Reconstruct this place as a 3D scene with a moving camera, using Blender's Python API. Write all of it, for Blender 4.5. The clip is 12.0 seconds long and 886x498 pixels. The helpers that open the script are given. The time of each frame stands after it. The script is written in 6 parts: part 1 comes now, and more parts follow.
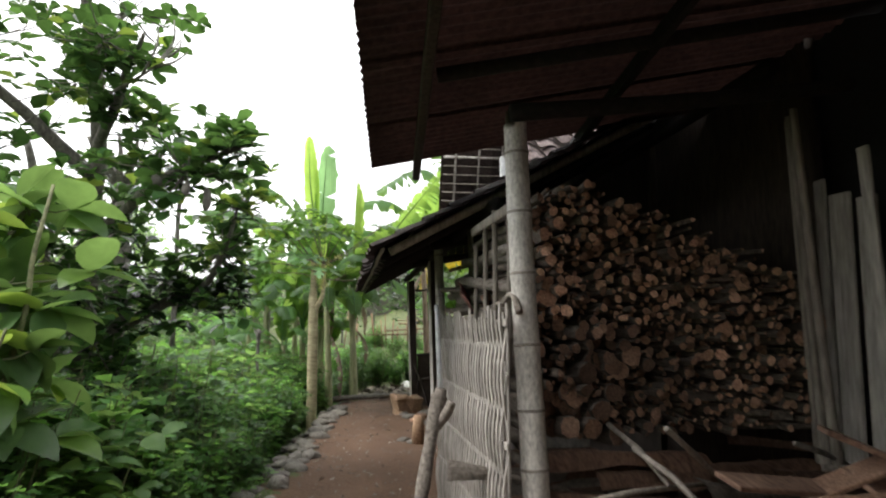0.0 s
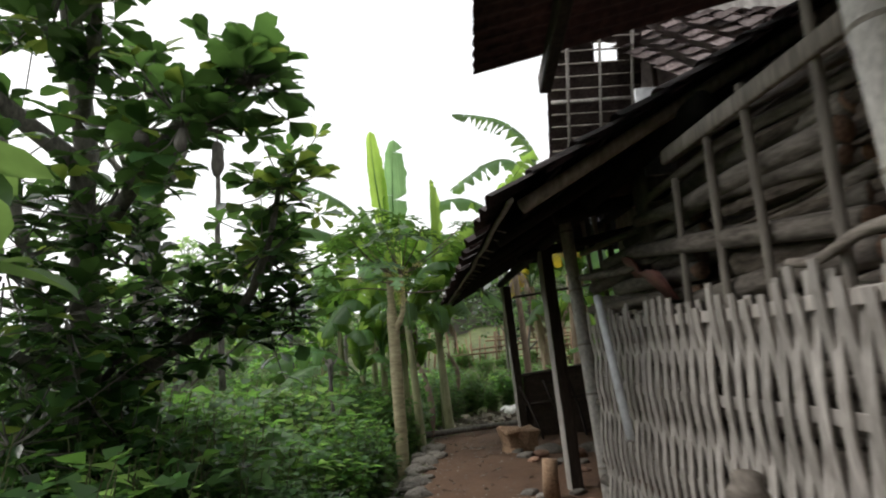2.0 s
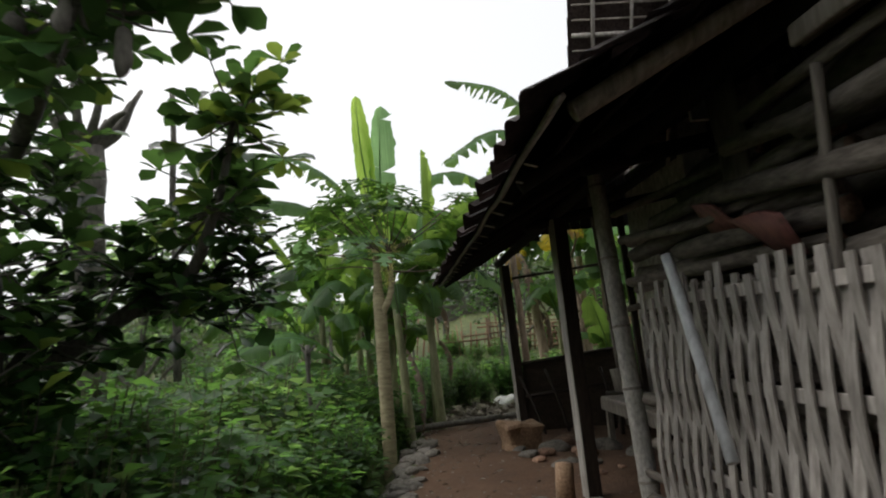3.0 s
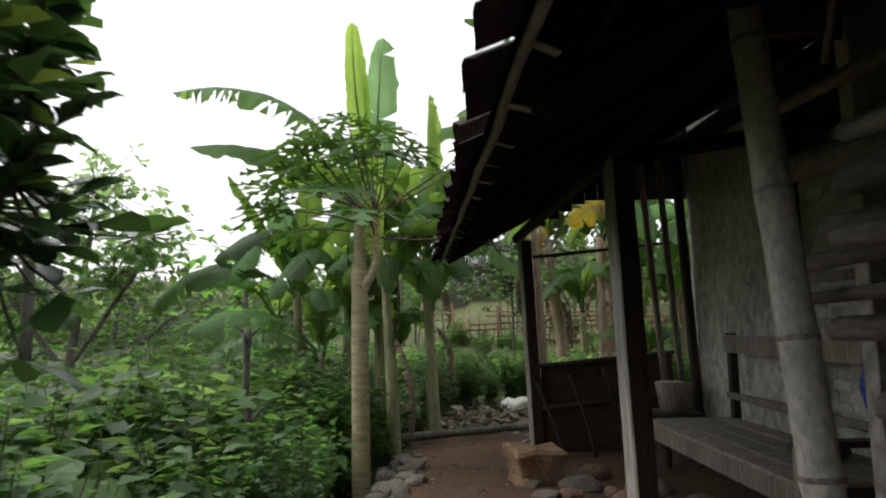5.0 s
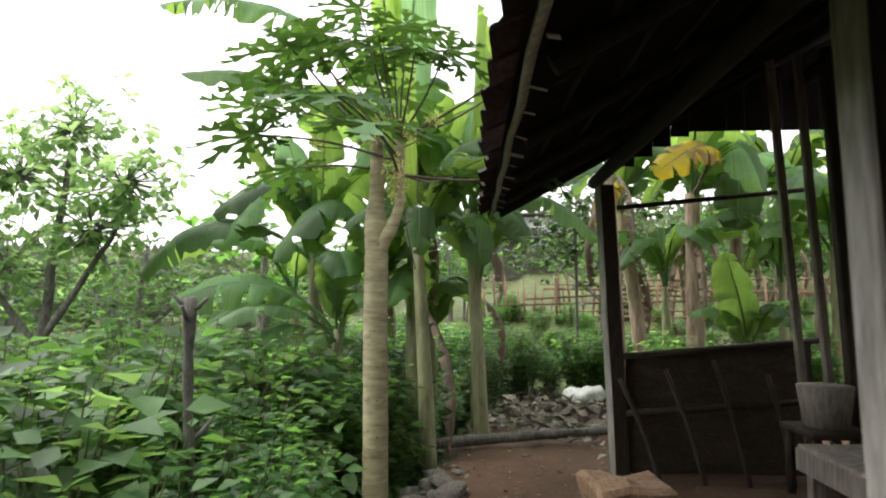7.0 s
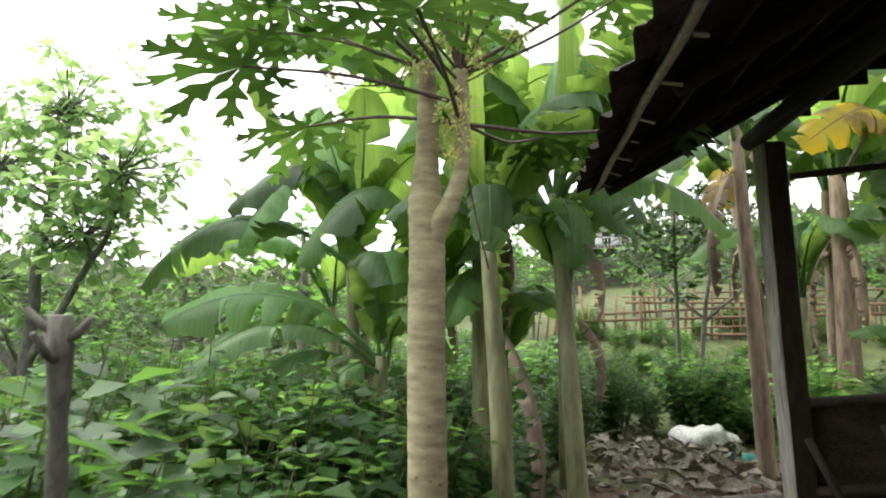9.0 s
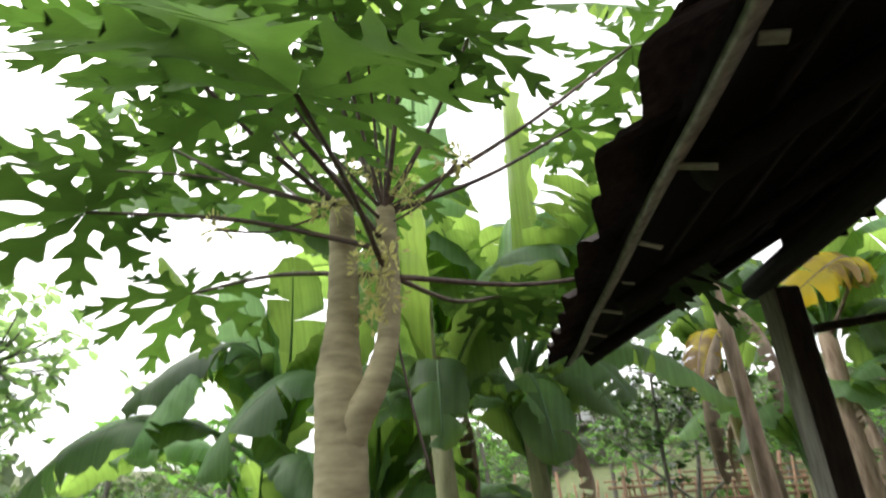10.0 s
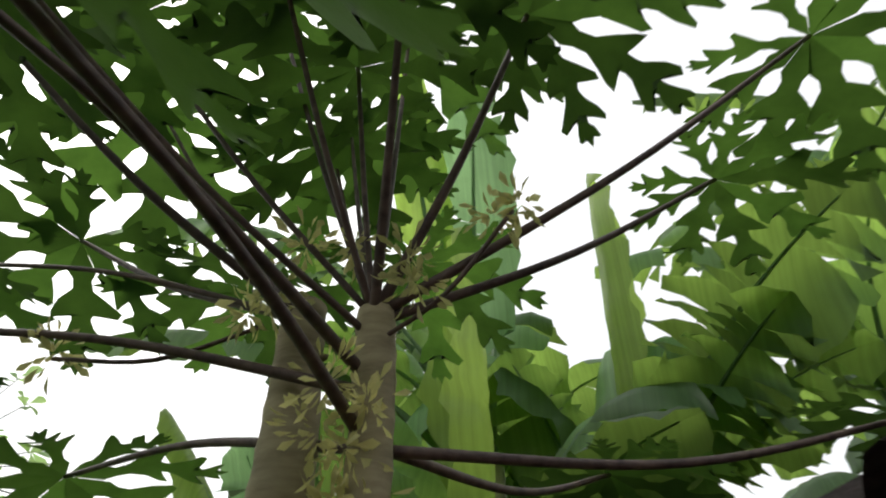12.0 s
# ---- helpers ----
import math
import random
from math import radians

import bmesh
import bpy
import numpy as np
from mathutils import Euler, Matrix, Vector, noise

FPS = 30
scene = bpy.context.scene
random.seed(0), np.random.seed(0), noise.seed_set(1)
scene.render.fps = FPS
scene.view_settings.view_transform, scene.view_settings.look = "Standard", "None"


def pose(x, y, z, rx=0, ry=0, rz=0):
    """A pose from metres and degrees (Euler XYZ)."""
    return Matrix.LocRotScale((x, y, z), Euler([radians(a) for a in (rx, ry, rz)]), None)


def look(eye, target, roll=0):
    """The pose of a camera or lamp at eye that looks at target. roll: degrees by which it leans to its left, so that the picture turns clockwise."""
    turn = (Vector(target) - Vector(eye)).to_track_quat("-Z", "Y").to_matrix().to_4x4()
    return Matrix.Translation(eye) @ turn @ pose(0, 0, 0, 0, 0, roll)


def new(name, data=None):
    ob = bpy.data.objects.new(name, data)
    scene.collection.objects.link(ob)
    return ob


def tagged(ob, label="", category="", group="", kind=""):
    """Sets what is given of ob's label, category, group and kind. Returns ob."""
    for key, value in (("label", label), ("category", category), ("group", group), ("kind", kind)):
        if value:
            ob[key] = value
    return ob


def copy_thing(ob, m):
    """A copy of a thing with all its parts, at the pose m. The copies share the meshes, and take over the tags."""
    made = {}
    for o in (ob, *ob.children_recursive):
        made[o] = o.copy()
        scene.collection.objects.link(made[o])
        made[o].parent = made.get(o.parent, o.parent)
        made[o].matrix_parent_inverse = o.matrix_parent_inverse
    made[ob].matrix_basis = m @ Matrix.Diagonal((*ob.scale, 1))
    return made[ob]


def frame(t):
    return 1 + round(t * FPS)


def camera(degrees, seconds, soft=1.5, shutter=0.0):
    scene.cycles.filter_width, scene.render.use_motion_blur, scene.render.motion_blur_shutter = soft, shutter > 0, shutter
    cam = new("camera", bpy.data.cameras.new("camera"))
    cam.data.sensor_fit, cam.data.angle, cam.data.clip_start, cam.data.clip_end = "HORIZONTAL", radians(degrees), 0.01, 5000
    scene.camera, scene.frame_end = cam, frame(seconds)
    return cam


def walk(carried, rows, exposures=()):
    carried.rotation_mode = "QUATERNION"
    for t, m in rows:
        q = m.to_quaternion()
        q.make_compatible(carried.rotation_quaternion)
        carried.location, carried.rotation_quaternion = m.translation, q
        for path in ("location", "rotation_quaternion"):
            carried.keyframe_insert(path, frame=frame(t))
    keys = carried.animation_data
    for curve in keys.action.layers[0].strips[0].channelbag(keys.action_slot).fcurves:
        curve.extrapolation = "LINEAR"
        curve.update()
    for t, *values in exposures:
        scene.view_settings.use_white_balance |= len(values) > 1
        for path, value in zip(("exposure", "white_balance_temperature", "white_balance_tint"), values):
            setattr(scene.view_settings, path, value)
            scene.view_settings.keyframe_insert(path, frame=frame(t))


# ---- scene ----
cam = camera(68.8, 12.0, soft=2.0, shutter=0.4)
METRES, EYE, TILT, LEAN, TURN = 9.0, 1.4, 7.0, 0.0, 0.0
ROWS = [
    (0.0, 0.0, 0.0, 0.0, 0.0, 0.0, -0.0),
    (0.5, -0.0045, 0.0493, -0.0099, 2.04, 2.78, 0.43),
    (1.0, -0.0192, 0.0987, -0.0159, 5.09, -1.01, 2.97),
    (1.5, -0.031, 0.1418, -0.0203, 3.11, 0.46, 5.47),
    (2.0, -0.0435, 0.1914, -0.0251, 6.17, 1.92, 5.43),
    (2.5, -0.0565, 0.2374, -0.0302, 7.11, -0.09, 4.77),
    (3.0, -0.0609, 0.282, -0.0382, 5.07, 0.75, 5.15),
    (5.0, -0.0677, 0.4671, -0.0577, 6.32, -0.44, 1.87),
    (5.5, -0.0685, 0.5102, -0.0627, 2.62, -0.78, 2.21),
    (6.0, -0.0691, 0.5497, -0.0664, 10.31, 0.35, 0.82),
    (6.5, -0.0751, 0.5962, -0.0732, 10.99, -2.85, 1.48),
    (8.5, -0.1181, 0.7466, -0.0937, 12.63, -1.35, 3.43),
    (9.0, -0.1263, 0.787, -0.0976, 16.39, -1.13, 2.42),
    (9.5, -0.1346, 0.8262, -0.0973, 13.59, 5.27, 2.62),
    (10.0, -0.1363, 0.8659, -0.0947, 13.4, 14.62, 5.57),
    (10.5, -0.1403, 0.8989, -0.0905, 15.57, 19.12, 5.63),
    (11.0, -0.1492, 0.9275, -0.086, 16.83, 21.49, 4.64),
    (11.5, -0.1525, 0.9488, -0.0771, 16.4, 27.02, 3.58),
    (12.0, -0.152, 0.9708, -0.069, 20.99, 28.12, 4.33),
]
walk(cam, [(t, pose(0, 0, EYE, TILT, LEAN, TURN) @ pose(METRES * x, METRES * y, METRES * z, 90 + pitch, roll, yaw)) for t, x, y, z, yaw, pitch, roll in ROWS],
     exposures=[(0.0, 1.2), (0.5, 1.22), (1.0, 1.15), (1.5, 0.95), (2.5, 0.0), (3.0, -0.05), (5.0, 0.3), (5.5, 0.7), (6.5, 1.05), (8.5, 1.4), (9.0, 1.38), (9.5, 1.25), (10.5, 1.1), (11.0, 0.95), (11.5, 0.5), (12.0, 0.08)])

# ---------------------------------------------------------------- world and sun
world = bpy.data.worlds.new("overcast_sky")
scene.world = world
world.use_nodes = True
wn, wl = world.node_tree.nodes, world.node_tree.links
sky = wn.new("ShaderNodeTexSky")
sky.sky_type, sky.sun_disc, sky.sun_elevation, sky.sun_rotation = "NISHITA", False, radians(48), radians(-60)
sky.air_density, sky.dust_density, sky.ozone_density = 1.0, 6.0, 1.0
grey = wn.new("ShaderNodeHueSaturation")
grey.inputs["Saturation"].default_value = 0.25
wl.new(sky.outputs["Color"], grey.inputs["Color"])
cloud = wn.new("ShaderNodeMix")  # a bright, even layer of cloud over most of the sky
cloud.data_type = "RGBA"
cloud.inputs["Factor"].default_value = 0.7
cloud.inputs["B"].default_value = (8.0, 8.1, 8.2, 1)
wl.new(grey.outputs["Color"], cloud.inputs["A"])
wl.new(cloud.outputs["Result"], wn["Background"].inputs["Color"])
wn["Background"].inputs["Strength"].default_value = 0.15
sun = new("sun", bpy.data.lights.new("sun", "SUN"))
sun.data.energy, sun.data.angle, sun.data.color = 1.2, radians(25), (1.0, 0.97, 0.92)
sun.matrix_world = look((-8, 6, 12), (0, 8, 0))


# ---------------------------------------------------------------- materials
def nodes_of(name):
    m = bpy.data.materials.new(name)
    m.use_nodes = True
    nt = m.node_tree
    return m, nt, nt.nodes["Principled BSDF"]


def ramp(nt, fac, stops):
    r = nt.nodes.new("ShaderNodeValToRGB")
    el = r.color_ramp.elements
    while len(el) < len(stops):
        el.new(0.5)
    for e, (p, c) in zip(el, stops):
        e.position, e.color = p, (*c, 1)
    nt.links.new(fac, r.inputs["Fac"])
    return r.outputs["Color"]


def tex(nt, scale, detail=4.0, stretch=(1, 1, 1), rough=0.6, kind="Object", shift=True):
    co = nt.nodes.new("ShaderNodeTexCoord")
    mp = nt.nodes.new("ShaderNodeMapping")
    mp.inputs["Scale"].default_value = stretch
    nt.links.new(co.outputs[kind], mp.inputs["Vector"])
    if shift:
        oi = nt.nodes.new("ShaderNodeObjectInfo")
        mul = nt.nodes.new("ShaderNodeVectorMath")
        mul.operation = "SCALE"
        mul.inputs[0].default_value = (17.0, 31.0, 23.0)
        nt.links.new(oi.outputs["Random"], mul.inputs["Scale"])
        nt.links.new(mul.outputs[0], mp.inputs["Location"])
    n = nt.nodes.new("ShaderNodeTexNoise")
    n.inputs["Scale"].default_value, n.inputs["Detail"].default_value, n.inputs["Roughness"].default_value = scale, detail, rough
    nt.links.new(mp.outputs[0], n.inputs["Vector"])
    return n.outputs["Fac"]


def mix(nt, fac, a, b, mode="MIX"):
    n = nt.nodes.new("ShaderNodeMix")
    n.data_type, n.blend_type = "RGBA", mode
    for sock, v in ((n.inputs["Factor"], fac), (n.inputs["A"], a), (n.inputs["B"], b)):
        if isinstance(v, (int, float)):
            sock.default_value = v
        elif isinstance(v, tuple):
            sock.default_value = (*v, 1)
        else:
            nt.links.new(v, sock)
    return n.outputs["Result"]


def bump(nt, bsdf, height, strength, dist=0.01):
    b = nt.nodes.new("ShaderNodeBump")
    b.inputs["Strength"].default_value, b.inputs["Distance"].default_value = strength, dist
    nt.links.new(height, b.inputs["Height"])
    nt.links.new(b.outputs["Normal"], bsdf.inputs["Normal"])


def island(nt):
    return nt.nodes.new("ShaderNodeNewGeometry").outputs["Random Per Island"]


def vary(nt, colour, amount=0.5, isl=True):
    """Lightness that differs from piece to piece."""
    r1 = nt.nodes.new("ShaderNodeObjectInfo").outputs["Random"]
    c = mix(nt, 1.0, colour, ramp(nt, r1, [(0, (1 - amount,) * 3), (1, (1 + amount * 0.6,) * 3)]), "MULTIPLY")
    if isl:
        c = mix(nt, 1.0, c, ramp(nt, island(nt), [(0, (1 - amount,) * 3), (1, (1 + amount * 0.6,) * 3)]), "MULTIPLY")
    return c


def surface(name, dark, mid, light, rough=0.8, scale=6.0, stretch=(1, 1, 1), fine=40.0, b=0.4, amount=0.25, metal=0.0, isl=True, kind="Object", bd=0.01):
    """Grain at one scale, stains at another, fine relief."""
    m, nt, bs = nodes_of(name)
    g = tex(nt, fine, 5, stretch, kind=kind)
    s = tex(nt, scale, 3, stretch, kind=kind)
    c = ramp(nt, s, [(0.3, dark), (0.52, mid), (0.75, light)])
    c = mix(nt, 0.55, c, ramp(nt, g, [(0.3, tuple(v * 0.55 for v in dark)), (0.7, tuple(min(v * 1.3, 1) for v in light))]))
    if amount:
        c = vary(nt, c, amount, isl)
    nt.links.new(c, bs.inputs["Base Color"])
    bs.inputs["Roughness"].default_value, bs.inputs["Metallic"].default_value = rough, metal
    bump(nt, bs, g, b, bd)
    return m


def leaf(name, dark, light, through_c, rough=0.45, translucent=0.35, amount=0.4, scale=5.0, spot=None, veins=False):
    m, nt, bs = nodes_of(name)
    mottle = tex(nt, scale, 4)
    c = ramp(nt, mottle, [(0.3, dark), (0.7, light)])
    lit = mix(nt, 1.0, through_c, ramp(nt, mottle, [(0.3, (0.72, 0.74, 0.7)), (0.7, (1.15, 1.12, 1.1))]), "MULTIPLY")
    if spot:
        c = mix(nt, ramp(nt, tex(nt, 2.2, 5), [(0.46, (0, 0, 0)), (0.54, (1, 1, 1))]), c, spot)
    if veins:
        # fine parallel veins from the midrib to the rim
        ve = tex(nt, 1.0, 3, (70, 1.2, 1.2))
        c = mix(nt, 1.0, c, ramp(nt, ve, [(0.35, (0.86, 0.86, 0.86)), (0.65, (1.1, 1.1, 1.1))]), "MULTIPLY")
        lit = mix(nt, 1.0, lit, ramp(nt, ve, [(0.35, (0.86, 0.86, 0.84)), (0.65, (1.1, 1.1, 1.1))]), "MULTIPLY")
    c = vary(nt, c, amount)
    nt.links.new(c, bs.inputs["Base Color"])
    bs.inputs["Roughness"].default_value = rough
    bs.inputs["Specular IOR Level"].default_value = 0.5
    tr = nt.nodes.new("ShaderNodeBsdfTranslucent")
    nt.links.new(vary(nt, mix(nt, 0.0 if not spot else 0.5, lit, c), amount), tr.inputs["Color"])
    mx = nt.nodes.new("ShaderNodeMixShader")
    mx.inputs[0].default_value = translucent
    nt.links.new(bs.outputs[0], mx.inputs[1])
    nt.links.new(tr.outputs[0], mx.inputs[2])
    nt.links.new(mx.outputs[0], nt.nodes["Material Output"].inputs["Surface"])
    bump(nt, bs, tex(nt, 60, 3), 0.15, 0.004)
    return m


M_BAMBOO = surface("weathered_bamboo", (0.28, 0.255, 0.23), (0.41, 0.385, 0.35), (0.52, 0.495, 0.455), 0.5, 9, (1, 1, 0.5), 70, 0.12)
M_NODE = surface("bamboo_joint", (0.16, 0.135, 0.11), (0.24, 0.21, 0.18), (0.33, 0.30, 0.26), 0.75, 20, fine=80)
M_SLAT = surface("split_bamboo", (0.22, 0.19, 0.165), (0.35, 0.315, 0.285), (0.50, 0.46, 0.425), 0.7, 5, (1, 1, 0.2), 60, 0.3, 0.22)
M_WOOD = surface("old_grey_wood", (0.115, 0.096, 0.078), (0.24, 0.205, 0.17), (0.37, 0.325, 0.28), 0.8, 6, (1, 1, 0.15), 45, 0.4)
M_DARKWOOD = surface("dark_wood", (0.018, 0.012, 0.009), (0.036, 0.025, 0.019), (0.07, 0.052, 0.04), 0.8, 6, (1, 1, 0.2), 45, 0.4)
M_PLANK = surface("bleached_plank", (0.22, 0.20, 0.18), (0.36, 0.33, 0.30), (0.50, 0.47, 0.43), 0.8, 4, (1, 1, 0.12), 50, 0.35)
M_BARK = surface("log_bark", (0.032, 0.022, 0.016), (0.075, 0.055, 0.042), (0.19, 0.155, 0.125), 0.9, 9, (1, 0.3, 1), 60, 0.6, 0.35)
M_GREYLOG = surface("weathered_log", (0.085, 0.066, 0.052), (0.175, 0.145, 0.12), (0.32, 0.28, 0.24), 0.9, 7, (1, 0.25, 1), 55, 0.6, 0.35)
M_CUT = surface("cut_log_end", (0.15, 0.068, 0.042), (0.31, 0.165, 0.105), (0.52, 0.34, 0.235), 0.85, 12, (1, 1, 1), 90, 0.3, 0.65)
M_PEEL = surface("bark_sheets", (0.10, 0.05, 0.034), (0.21, 0.115, 0.075), (0.34, 0.21, 0.145), 0.85, 7, (1, 0.25, 1), 50, 0.5, 0.35)
# clay darkened to carry the shade on the tiles' undersides
M_TILE = surface("shade_dark_clay_tile", (0.02, 0.012, 0.010), (0.042, 0.026, 0.022), (0.085, 0.06, 0.055), 0.85, 9, (1, 1, 1), 60, 0.4, 0.4)
M_TILE_OLD = surface("mossy_roof_tile", (0.10, 0.07, 0.065), (0.22, 0.16, 0.15), (0.36, 0.29, 0.28), 0.85, 9, (1, 1, 1), 60, 0.4, 0.4)
# rust brown, taken darker still for the shade under the sheets
M_TIN = surface("shaded_rusty_metal", (0.022, 0.010, 0.008), (0.042, 0.021, 0.016), (0.08, 0.046, 0.038), 0.8, 2.5, (1, 1, 1), 30, 0.15, 0.1, 0.05)
M_WALL = surface("limewashed_wall", (0.23, 0.205, 0.185), (0.48, 0.445, 0.41), (0.64, 0.61, 0.575), 0.9, 1.7, (1, 1, 0.75), 14, 0.25, 0.08)
M_WEAVE = surface("woven_bamboo_wall", (0.29, 0.265, 0.24), (0.45, 0.425, 0.39), (0.62, 0.59, 0.55), 0.8, 6, (1, 1, 1), 60, 0.4, 0.35)
M_STONE = surface("path_stone", (0.07, 0.06, 0.05), (0.135, 0.12, 0.10), (0.22, 0.20, 0.175), 0.9, 7, (1, 1, 1), 50, 0.6, 0.3)
M_BLOCK = surface("orange_sandstone", (0.16, 0.09, 0.05), (0.26, 0.155, 0.09), (0.36, 0.24, 0.155), 0.9, 6, (1, 1, 1), 50, 0.5, 0.15)
M_TRUNK = surface("papaya_bark", (0.22, 0.185, 0.10), (0.37, 0.315, 0.185), (0.48, 0.42, 0.26), 0.8, 4, (0.6, 0.6, 2.4), 14, 0.2, 0.05)
M_STEMSCAR = surface("leaf_scar", (0.15, 0.12, 0.07), (0.25, 0.205, 0.12), (0.34, 0.29, 0.18), 0.85, 20, fine=70)
M_STEM = surface("banana_pseudostem", (0.12, 0.14, 0.06), (0.24, 0.26, 0.12), (0.36, 0.34, 0.20), 0.6, 5, (1, 1, 0.2), 25, 0.25, 0.25)
M_DRYSTEM = surface("dry_banana_sheath", (0.15, 0.09, 0.06), (0.28, 0.20, 0.14), (0.40, 0.32, 0.25), 0.85, 5, (1, 1, 0.2), 25, 0.5, 0.25)
M_LIMB = surface("tree_bark", (0.05, 0.045, 0.04), (0.11, 0.10, 0.085), (0.20, 0.19, 0.16), 0.9, 7, (1, 1, 0.4), 40, 0.6, 0.2)
M_GREYLIMB = surface("pale_tree_bark", (0.12, 0.12, 0.10), (0.23, 0.22, 0.19), (0.36, 0.35, 0.31), 0.9, 7, (1, 1, 0.4), 40, 0.6, 0.2)
M_PETIOLE = surface("papaya_leaf_stalk", (0.05, 0.03, 0.035), (0.10, 0.06, 0.06), (0.17, 0.12, 0.09), 0.5, 5, (1, 1, 1), 40, 0.1, 0.25)
M_TWIG = surface("green_twig", (0.06, 0.07, 0.03), (0.12, 0.13, 0.06), (0.20, 0.20, 0.10), 0.7, 8)
M_SACK = surface("dirty_white_sack", (0.42, 0.42, 0.41), (0.62, 0.62, 0.61), (0.78, 0.78, 0.77), 0.6, 6, (1, 1, 1), 40, 0.4, 0.1)
M_TEAL = surface("teal_plastic", (0.03, 0.25, 0.22), (0.06, 0.38, 0.34), (0.12, 0.48, 0.44), 0.4, 6, fine=30, b=0.1)
M_BLUE = surface("blue_plastic", (0.02, 0.03, 0.30), (0.03, 0.06, 0.48), (0.08, 0.12, 0.60), 0.4, 6, fine=30, b=0.1)
M_PIPE = surface("grey_pvc", (0.48, 0.50, 0.52), (0.60, 0.62, 0.64), (0.70, 0.72, 0.74), 0.4, 4, (1, 1, 0.3), 30, 0.08, 0.05)
M_RED = surface("faded_red_tin", (0.10, 0.035, 0.03), (0.17, 0.06, 0.052), (0.24, 0.10, 0.085), 0.6, 5, fine=30)
# near-black that puts the deep shade under the roofs into the colour
M_SHADE = surface("roof_shade_black", (0.006, 0.005, 0.005), (0.011, 0.009, 0.009), (0.02, 0.017, 0.016), 0.95, 4, fine=30, b=0.3)
M_NET = surface("dark_woven_mat", (0.035, 0.027, 0.022), (0.085, 0.066, 0.053), (0.16, 0.13, 0.105), 0.9, 7, (1, 1, 3), 60, 0.5)
M_LITTER = surface("dry_leaf", (0.14, 0.11, 0.08), (0.26, 0.22, 0.17), (0.42, 0.38, 0.33), 0.85, 6, amount=0.5)
M_HOUSEWHITE = surface("white_paint", (0.60, 0.61, 0.62), (0.72, 0.73, 0.74), (0.80, 0.81, 0.82), 0.7, 3, fine=20, amount=0.05)
M_FARFENCE = surface("brown_bamboo_fence", (0.10, 0.055, 0.03), (0.20, 0.115, 0.065), (0.32, 0.20, 0.12), 0.85, 5, amount=0.35)
M_ROPE = surface("pale_lath", (0.24, 0.23, 0.21), (0.36, 0.35, 0.32), (0.48, 0.47, 0.44), 0.7, 8)

L_BANANA = leaf("banana_leaf", (0.055, 0.14, 0.045), (0.105, 0.22, 0.075), (0.38, 0.60, 0.11), 0.6, 0.46, 0.4, 2.0, veins=True)
L_YOUNG = leaf("young_banana_leaf", (0.16, 0.26, 0.03), (0.26, 0.38, 0.05), (0.55, 0.80, 0.16), 0.4, 0.50, 0.2, 2.0, veins=True)
L_PALE = leaf("pale_banana_leaf", (0.10, 0.20, 0.07), (0.18, 0.30, 0.12), (0.36, 0.62, 0.26), 0.45, 0.45, 0.2, 2.0, veins=True)
L_YELLOW = leaf("yellowing_banana_leaf", (0.42, 0.36, 0.03), (0.70, 0.52, 0.03), (0.95, 0.70, 0.05), 0.5, 0.55, 0.15, 2.0, spot=(0.16, 0.085, 0.05))
L_PAPAYA = leaf("papaya_leaf", (0.028, 0.078, 0.018), (0.06, 0.138, 0.034), (0.17, 0.35, 0.05), 0.45, 0.23, 0.35, 4.0)
L_JACK = leaf("jackfruit_leaf", (0.017, 0.045, 0.017), (0.036, 0.082, 0.028), (0.16, 0.32, 0.07), 0.22, 0.28, 0.5, 6.0)
L_JACKNEW = leaf("young_jackfruit_leaf", (0.09, 0.18, 0.03), (0.15, 0.27, 0.05), (0.45, 0.62, 0.10), 0.35, 0.4, 0.3, 6.0)
L_SOFT = leaf("soft_broad_leaf", (0.075, 0.17, 0.05), (0.15, 0.27, 0.095), (0.36, 0.58, 0.15), 0.4, 0.40, 0.35, 6.0)
L_DROOP = leaf("drooping_shoot_leaf", (0.10, 0.20, 0.07), (0.18, 0.30, 0.12), (0.55, 0.80, 0.30), 0.45, 0.55, 0.35, 6.0)
L_BUSH = leaf("undergrowth_leaf", (0.032, 0.095, 0.024), (0.075, 0.175, 0.048), (0.26, 0.54, 0.10), 0.5, 0.45, 0.5, 6.0)
L_BUSH2 = leaf("pale_undergrowth_leaf", (0.055, 0.135, 0.038), (0.12, 0.24, 0.075), (0.38, 0.62, 0.16), 0.5, 0.46, 0.5, 6.0)
L_FAR = leaf("far_woodland_leaf", (0.07, 0.12, 0.05), (0.14, 0.20, 0.09), (0.30, 0.42, 0.15), 0.7, 0.3, 0.5, 2.0)

# ground: bare reddish soil along the path, darker leafy soil beside it
M_GROUND, gt, gb = nodes_of("ground_soil")
soil = ramp(gt, tex(gt, 2.5, 6, shift=False), [(0.3, (0.062, 0.030, 0.016)), (0.5, (0.105, 0.053, 0.028)), (0.72, (0.165, 0.090, 0.050))])
soil = mix(gt, 0.4, soil, ramp(gt, tex(gt, 38, 6, shift=False), [(0.35, (0.055, 0.032, 0.02)), (0.7, (0.18, 0.105, 0.062))]))
weedy = ramp(gt, tex(gt, 3.0, 6, shift=False), [(0.3, (0.05, 0.055, 0.02)), (0.55, (0.085, 0.11, 0.032)), (0.75, (0.17, 0.17, 0.06))])
gpos = gt.nodes.new("ShaderNodeTexCoord")
gsep = gt.nodes.new("ShaderNodeSeparateXYZ")
gt.links.new(gpos.outputs["Object"], gsep.inputs[0])


